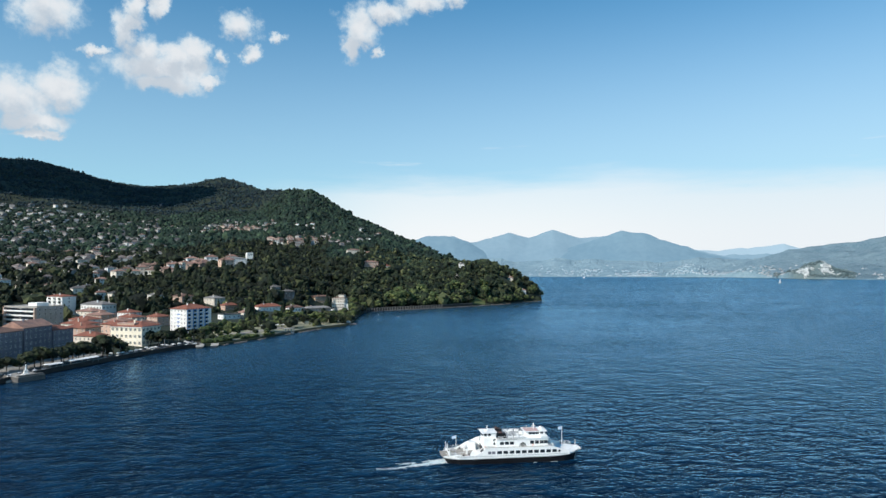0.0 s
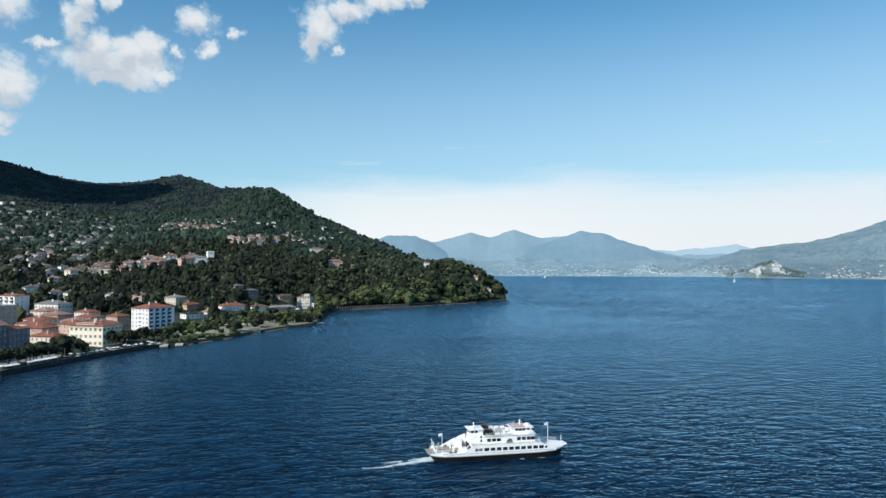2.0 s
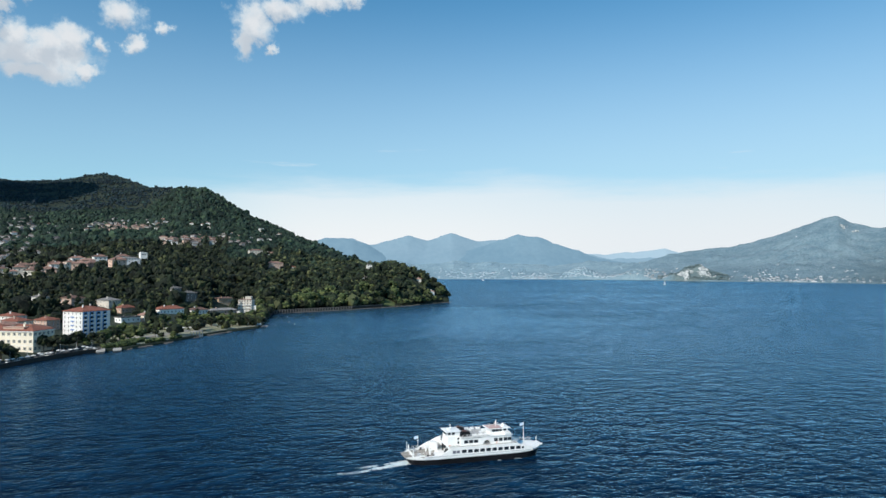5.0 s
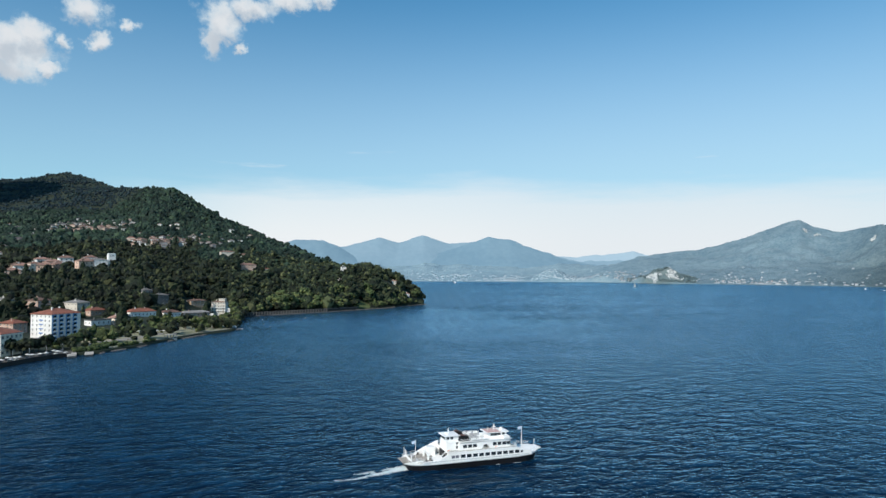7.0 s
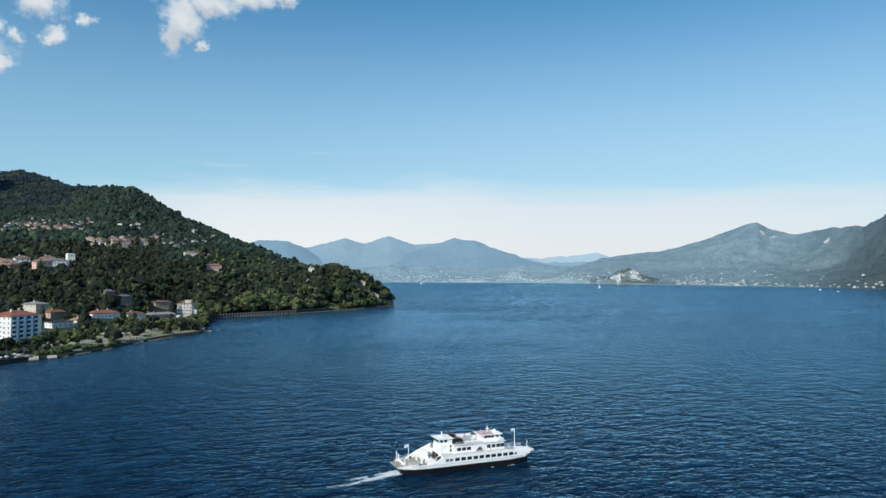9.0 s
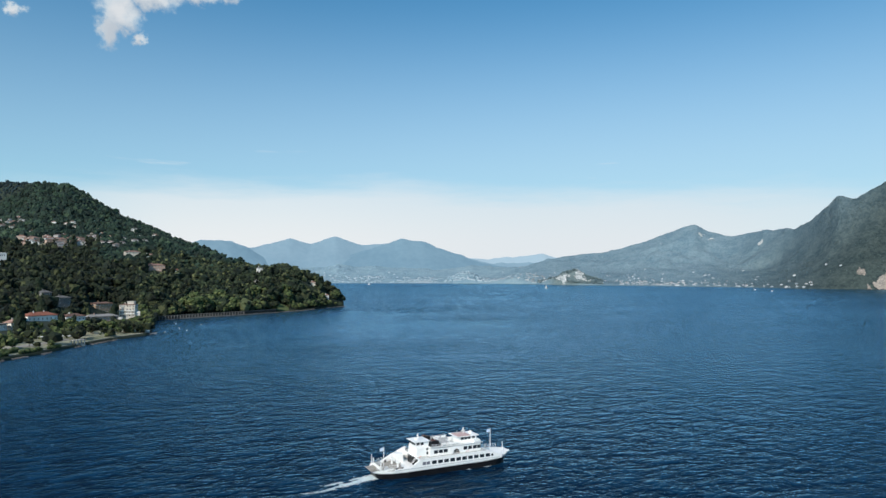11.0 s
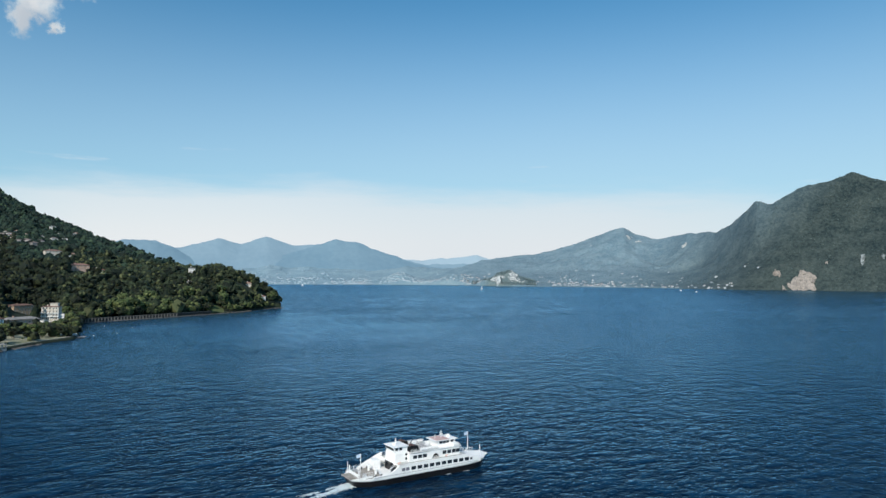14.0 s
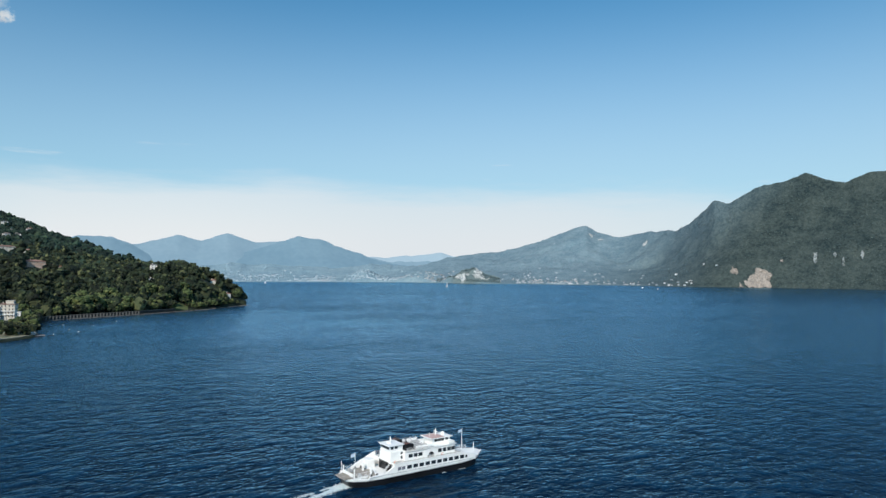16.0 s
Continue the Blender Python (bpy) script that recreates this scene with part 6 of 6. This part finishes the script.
lamp = empty("street_lamp")
part("pole", rod((0, 0, 0), (0, 0, 6.2), 0.09, 0.05), STEEL, lamp)
part("arm", rod((0, 0, 6.1), (1.2, 0, 6.4), 0.04), STEEL, lamp)
part("lantern", box(0.9, 1.6, -0.14, 0.14, 6.3, 6.45, 0.03), STEEL, lamp)
tagged(lamp, "grey steel street lamp on the promenade", "street lamp", "street lamps")
lamp.matrix_basis = pose(*polar(-33, shore_at(-33) + 1.6), 2.3, 0, 0, 120)
for k in range(1, 14):
    b = -33 + 1.05 * k
    x, y = polar(b, shore_at(b) + 1.6)
    copy_thing(lamp, pose(x, y, ground_z(x, y) + 0.3, 0, 0, 120))

# parasols on the promenade
parasol = empty("parasol")
part("pole", rod((0, 0, 0), (0, 0, 2.5), 0.04), STEEL, parasol)
part("shade", rod((0, 0, 2.2), (0, 0, 2.75), 1.5, 0.08, 8), PLASTER_WHITE, parasol)
tagged(parasol, "open white parasol on the lakeside promenade", "parasol", "parasols on the promenade")
parasol.matrix_basis = pose(*polar(-29.6, shore_at(-29.6) + 3.5), 2.3)
for k in range(1, 26):
    b = -29.6 + 0.4 * k + rng.uniform(-0.12, 0.12)
    x, y = polar(b, shore_at(b) + rng.choice((2.6, 3.4, 7.6)))
    if abs(b + 27.2) > 1.7 and abs(b + 29.1) > 0.7:
        copy_thing(parasol, pose(x, y, ground_z(x, y) + 0.35))


def hedge(b0, b1, off, width, height):
    count = int((b1 - b0) * 60)
    b = gen.uniform(b0, b1, count)
    r = np.interp(b, BEARING, SHORE) + off + gen.uniform(-width, width, count)
    x, y = r * np.sin(np.radians(b)), r * np.cos(np.radians(b))
    leaves = clump_arrays(np.stack([x, y, land(x, y) + height * gen.uniform(0.2, 0.75, count)], -1), height * gen.uniform(0.35, 0.6, count), BALL, 0.4, 0.8)
    return tagged(sheet("hedge", *leaves, LEAVES_PARK), "long clipped green hedge above the beach", "hedge", "hedges above the beach")


for b0, b1, off, width, height in ((-18.7, -16.4, 11, 2.5, 2.6), (-15.6, -14.3, 10, 2.0, 2.4), (-13.9, -13.1, 9, 2.0, 2.2), (-17.4, -15.8, 20, 2.5, 3.0)):
    hedge(b0, b1, off, width, height)
pavilion = empty("pavilion", -119, 551, 0.8, 40)
part("base", box(0, 8.5, 0, 4.5, -2.5, 0.6, 0.08), CONCRETE, pavilion)
part("roof", box(-0.3, 8.8, -0.3, 4.8, 3.4, 3.75, 0.06), CONCRETE, pavilion)
for px in (0.3, 2.9, 5.5, 8.1):
    for py in (0.3, 4.2):
        part("column", box(px - 0.25, px + 0.25, py - 0.25, py + 0.25, 0.6, 3.4), CONCRETE, pavilion)
tagged(pavilion, "small open concrete pavilion at the water's edge", "pavilion")
for x, y, length in ((-143, 569, 7), (-135, 575, 9), (-128, 582, 6)):
    c = empty("beach_awning", x, y, ground_z(x, y) + 0.2, 58)
    part("cloth", prism([(-1.8, 2.3), (0, 2.7), (1.8, 2.3), (1.8, 2.2), (0, 2.6), (-1.8, 2.2)], "x", -length / 2, length / 2), PLASTER_WHITE, c)
    for px in (-length / 2 + 0.3, length / 2 - 0.3):
        for py in (-1.6, 1.6):
            part("post", rod((px, py, 0), (px, py, 2.3), 0.05), STEEL, c)
    tagged(c, "low white awning on the park beach", "awning", "awnings on the beach")
for b, words in ((-18.75, "concrete bathing jetty at the end of the quay"), (-17.6, "low concrete jetty on the beach")):
    x, y = polar(b, shore_at(b) - 3)
    j = empty("jetty", x, y, 0, 90 - b)
    part("deck", box(-6, 7, -2.6, 2.6, 0.9, 1.9 if b < -18 else 1.4, 0.1), CONCRETE, j)
    part("footing", box(-5.5, 7, -2.2, 2.2, -2.5, 0.9), STONE, j)
    tagged(j, words, "jetty")

# landing stage and hut off the point
stage = empty("landing_stage", -79, 640, 0, 14)
part("platform", box(-7, 7, -2.2, 2.2, 0.75, 1.0, 0.04), CONCRETE, stage)
for px in (-6, -2, 2, 6):
    for py in (-1.9, 1.9):
        part("pile", rod((px, py, -3), (px, py, 0.8), 0.18), STONE, stage)
part("shelter_roof", box(-6.5, 1.0, -2.4, 2.4, 3.3, 3.55, 0.05), PLASTER_WHITE, stage, "flat white shelter roof")
for px in (-6, 0.5):
    for py in (-2, 2):
        part("shelter_post", rod((px, py, 1.0), (px, py, 3.3), 0.09), STEEL, stage)
part("shelter_back", box(-6.3, 0.8, 1.9, 2.05, 1.0, 3.3), PLASTER_BLUE, stage)
tagged(stage, "small concrete landing stage with a white shelter", "landing stage")

# small boats and buoys


def sailing_boat(x, y, turn, size, sail=True):
    b = empty("sailing_boat" if sail else "motor_boat", x, y, 0, turn)
    part("hull", add_loft(bmesh.new(), [[(px * 0.9, py * 0.7, -0.3) for px, py in ((-3, 0.8), (-1, 1.1), (1.5, 0.9), (3.4, 0.1), (3.4, -0.1), (1.5, -0.9), (-1, -1.1), (-3, -0.8))], [(px, py, 0.9) for px, py in ((-3, 0.9), (-1, 1.25), (1.5, 1.0), (3.7, 0.1), (3.7, -0.1), (1.5, -1.0), (-1, -1.25), (-3, -0.9))]]), SHIP_WHITE, b)
    part("cockpit", box(-1.4, 0.9, -0.7, 0.7, 0.9, 1.5, 0.1), SHIP_WHITE, b)
    if sail:
        part("mast", rod((0.4, 0, 0.9), (0.4, 0, 9.6), 0.07), STEEL, b)
        part("sail", prism([(0.3, 1.6), (0.3, 9.2), (-0.6, 7.0), (-2.0, 3.6), (-2.7, 1.6)], "y", -0.03, 0.03), SHIP_WHITE, b)
        part("jib", prism([(0.6, 8.0), (3.3, 1.2), (0.9, 1.5)], "y", -0.03, 0.03), SHIP_WHITE, b)
    else:
        part("windscreen", box(0.2, 0.5, -0.7, 0.7, 1.4, 2.0, 0.05), GLASS, b)
    b.scale = (size, size, size)
    return tagged(b, "white sailing boat far out on the lake" if sail else "white motor boat far out on the lake", "boat", "boats on the lake")


sailing_boat(1060, 2170, 20, 1.5)
sailing_boat(1730, 1900, 60, 2.0, False)
sailing_boat(560, 2880, 10, 1.2)
sailing_boat(1640, 1730, 40, 1.6, False)
buoy_me = mesh_of("buoy", add_rod(rod((0, 0, -0.3), (0, 0, 0.45), 0.55, 0.3, 10), (0, 0, 0.4), (0, 0, 1.0), 0.08), SHIP_WHITE)
for x, y in ((-88, 708), (-67, 655), (-50, 672), (-66, 765), (-40, 740), (-58, 700), (-20, 790)):
    tagged(share("mooring_buoy", buoy_me, None, pose(x, y, 0) @ Matrix.Scale(0.65, 4)), "white mooring buoy in the bay", "buoy", "mooring buoys")

# ---- wake of the ferry ----
count = 6500
t = gen.random(count) ** 1.9
lx = -18.8 - 22 * t
edge = np.where(gen.random(count) < 0.5, -1.0, 1.0) * (0.2 + 1.2 * t)
ly = gen.normal(0, 1, count) * (0.75 + 0.3 * t) + edge * (t > 0.3) - 5.0 * t - 1.5 * t ** 2
broken = grain(lx * 0.7, ly * 2.5, 5.0, 3, 41) > -0.50 + 0.85 * t
bow = gen.random(count) < 0.016
lx = np.where(bow, np.where(gen.random(count) < 0.6, gen.uniform(11.5, 13.5, count), gen.uniform(6, 7.2, count)), lx)
ly = np.where(bow, -5.0 + (lx - 10) * 0.02 + gen.normal(0, 0.2, count), ly)
keep = broken | bow
c, s = math.cos(radians(FERRY_TURN)), math.sin(radians(FERRY_TURN))
wx, wy = FERRY_AT[0] + lx * c - ly * s, FERRY_AT[1] + lx * s + ly * c
size = np.where(bow, gen.uniform(0.05, 0.16, count), gen.uniform(0.08, 0.30, count) * (1 - 0.75 * t))
foam = clump_arrays(np.stack([wx, wy, np.full(count, 0.02)], -1)[keep], size[keep], BALL, 0.4, 0.12)
tagged(sheet("wake_foam", *foam, FOAM), "white churned foam trailing behind the ferry", "foam", kind="stuff")

# ---- far shore: towns and bare rock ----


def far_town(name, count, clusters, material, roof_material, label):
    pts, wall_faces, roof_pts, roof_faces = [], [], [], []
    for k in range(count):
        b0, spread, back = clusters[int(gen.integers(len(clusters)))]
        b = b0 + gen.normal(0, spread)
        r = float(np.interp(b, FAR_BEARING, FAR_SHORE)) + 9 + abs(gen.normal(0, 1)) ** 1.4 * back
        x, y = polar(b, r)
        z = float(far_land(x, y)[0])
        if z < 0.5 or (26.7 < b < 30.6 and r < 3360):
            continue
        w, d, h = gen.uniform(4, 12), gen.uniform(4, 8), gen.uniform(1.6, 4.0)
        a = radians(-b + gen.uniform(-25, 25))
        ca, sa = math.cos(a), math.sin(a)
        ring = [(x + (u * w * ca - v * d * sa) / 2, y + (u * w * sa + v * d * ca) / 2) for u, v in ((-1, -1), (1, -1), (1, 1), (-1, 1))]
        i = len(pts)
        pts += [(px, py, z - 4) for px, py in ring] + [(px, py, z + h) for px, py in ring]
        wall_faces += [(i + q, i + (q + 1) % 4, i + 4 + (q + 1) % 4, i + 4 + q) for q in range(4)]
        j = len(roof_pts)
        roof_pts += [(x + (px - x) * 1.1, y + (py - y) * 1.1, z + h) for px, py in ring] + [(x + (px - x) * 0.35, y + (py - y) * 0.35, z + h + 1.6) for px, py in ring]
        roof_faces += [(j + q, j + (q + 1) % 4, j + 4 + (q + 1) % 4, j + 4 + q) for q in range(4)] + [(j + 4, j + 5, j + 6, j + 7)]
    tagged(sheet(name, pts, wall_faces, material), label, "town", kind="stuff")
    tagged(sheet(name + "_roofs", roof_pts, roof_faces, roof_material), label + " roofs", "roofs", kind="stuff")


# walls bluish from painted haze, more so in the far town and its roofs
far_town("far_town", 420, ((8.5, 1.6, 320), (11.2, 1.0, 320), (14.6, 0.8, 200), (16.0, 0.6, 60), (16.2, 0.5, 160), (18.6, 0.7, 110), (20.6, 0.9, 90), (22.4, 0.8, 140)), surface("hazy_plaster", (0.47, 0.55, 0.60), (0.25, 0.35, 0.41), 0.02, 0.9), surface("hazy_roofs", (0.33, 0.35, 0.38), (0.22, 0.28, 0.32), 0.01, 0.9), "pale houses of a distant lakeside town in haze")
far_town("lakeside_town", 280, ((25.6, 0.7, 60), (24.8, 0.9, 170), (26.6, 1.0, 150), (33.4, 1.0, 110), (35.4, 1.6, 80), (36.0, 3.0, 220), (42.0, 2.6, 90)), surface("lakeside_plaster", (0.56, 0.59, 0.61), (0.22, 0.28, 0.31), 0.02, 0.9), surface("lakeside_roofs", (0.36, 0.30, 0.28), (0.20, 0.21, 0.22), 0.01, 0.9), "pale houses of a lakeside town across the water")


def rock_face(b0, r0, half_b, half_r, lift, seed, material, label, holes=0.0, ragged=1.25, lean=0.22, taper=0.35, rubble=170):
    """Bare rock on the far slope: a ragged patch, stepped and proud of the ground."""
    nb, nr = 60, 40
    u, v = np.meshgrid(np.linspace(-1, 1, nb), np.linspace(-1, 1, nr))
    b, r = np.radians(b0 + u * half_b), r0 + v * half_r
    x, y = r * np.sin(b), r * np.cos(b)
    steps = np.abs(grain(x, y, 26, 4, seed))
    z = far_land(x.ravel(), y.ravel()).reshape(x.shape) + lift * (0.5 + 1.1 * steps)
    inside = np.maximum(np.abs(u * (1.1 + taper * v) - lean * v), np.abs(v)) + grain(x * 1.6, y * 0.8, half_r * 0.8, 5, seed + 3) * ragged + holes < 0.66
    keep = inside[:-1, :-1] & inside[1:, :-1] & inside[:-1, 1:] & inside[1:, 1:]
    i = (np.arange(nr - 1)[:, None] * nb + np.arange(nb - 1)[None, :])[keep]
    faces = np.stack([i, i + 1, i + nb + 1, i + nb], -1)
    corners = np.stack([x, y, z], -1).reshape(-1, 3)
    faces = np.concatenate([faces[:, :3], faces[:, [0, 2, 3]]])
    # blocks and ledges standing out of the face
    spots = corners[gen.choice(i, min(len(i), rubble))] if len(i) else corners[:0]
    blocks, block_faces = clump_arrays(spots, half_r * gen.uniform(0.05, 0.17, len(spots)), BALL, 0.45, 0.8)
    return tagged(sheet("rock_face", np.concatenate([corners, blocks]), np.concatenate([faces, block_faces + len(corners)]), material), label, "rock face")


ROCK_FAR = surface("hazy_rock", (0.70, 0.71, 0.70), (0.12, 0.16, 0.17), 0.09, 0.95, bump=5.0, bump_scale=0.12, fine=0.4)
rock_face(51.3, 2954, 1.55, 46, 9, 3, QUARRY, "bare pinkish quarry face above the far shore", -0.04, 0.9, 0.6, 0.6, 14)
rock_face(49.4, 2972, 0.32, 18, 3, 9, QUARRY, "small grey outcrop beside the quarry", 0.1, 1.0, 0.4)
rock_face(28.85, 3212, 0.62, 36, 3, 5, ROCK_FAR, "white rock face on a low hill by the water", 0.06, 1.2, -0.5, 0.2, 60)
rock_face(27.35, 3192, 0.85, 26, 3, 8, ROCK_FAR, "pale rock at the foot of a low hill", 0.12, 1.3, 0.3, 0.2, 60)
rock_face(29.7, 3190, 0.4, 20, 3, 10, ROCK_FAR, "small pale rock beside a low hill", 0.15, 1.2, -0.3, 0.2, 30)
for b0, r0, half_b, half_r, seed, words in ((38.55, 4080, 0.34, 46, 12, "pale slanting scree on the upper mountain"), (39.3, 4075, 0.2, 30, 13, "small pale scree beside the larger one"),
        (42.9, 3850, 0.36, 48, 15, "pale slanting scree below the ridge"), (55.0, 3010, 0.16, 30, 21, "grey crag in the woods"), (56.3, 3020, 0.10, 40, 23, "narrow grey crag in the woods"),
        (56.8, 2985, 0.12, 30, 24, "grey crag above the far shore"), (58.0, 3005, 0.10, 34, 25, "grey crag low on the mountain")):
    rock_face(b0, r0, half_b, half_r, 4, seed, ROCK_FAR if b0 < 50 else CRAG, words, 0.22, 0.7, 0.75 if b0 < 50 else 0.2, 0.1, 12)

# a large cloud over the land that shades the high ridge
count = 260
angle, out = gen.uniform(0, math.tau, count), np.sqrt(gen.random(count))
across, along = 440 * out * np.cos(angle), 530 * out * np.sin(angle)
spread = np.stack([across * 0.88 - along * 0.48, across * 0.48 + along * 0.88, gen.normal(0, 45, count)], -1)
middle = np.array([-1810.0, 3180.0, 400.0]) + np.array(sun_way[:]) * 1900
puffs = clump_arrays(middle + spread, gen.uniform(110, 220, count), BALL_FINE, 0.08, 0.7)
tagged(sheet("cloud", *puffs, surface("cloud_white", (0.85, 0.86, 0.88), (0.78, 0.80, 0.83), 0.003, 1.0)), "large white cloud drifting over the hills", "cloud", kind="structure")
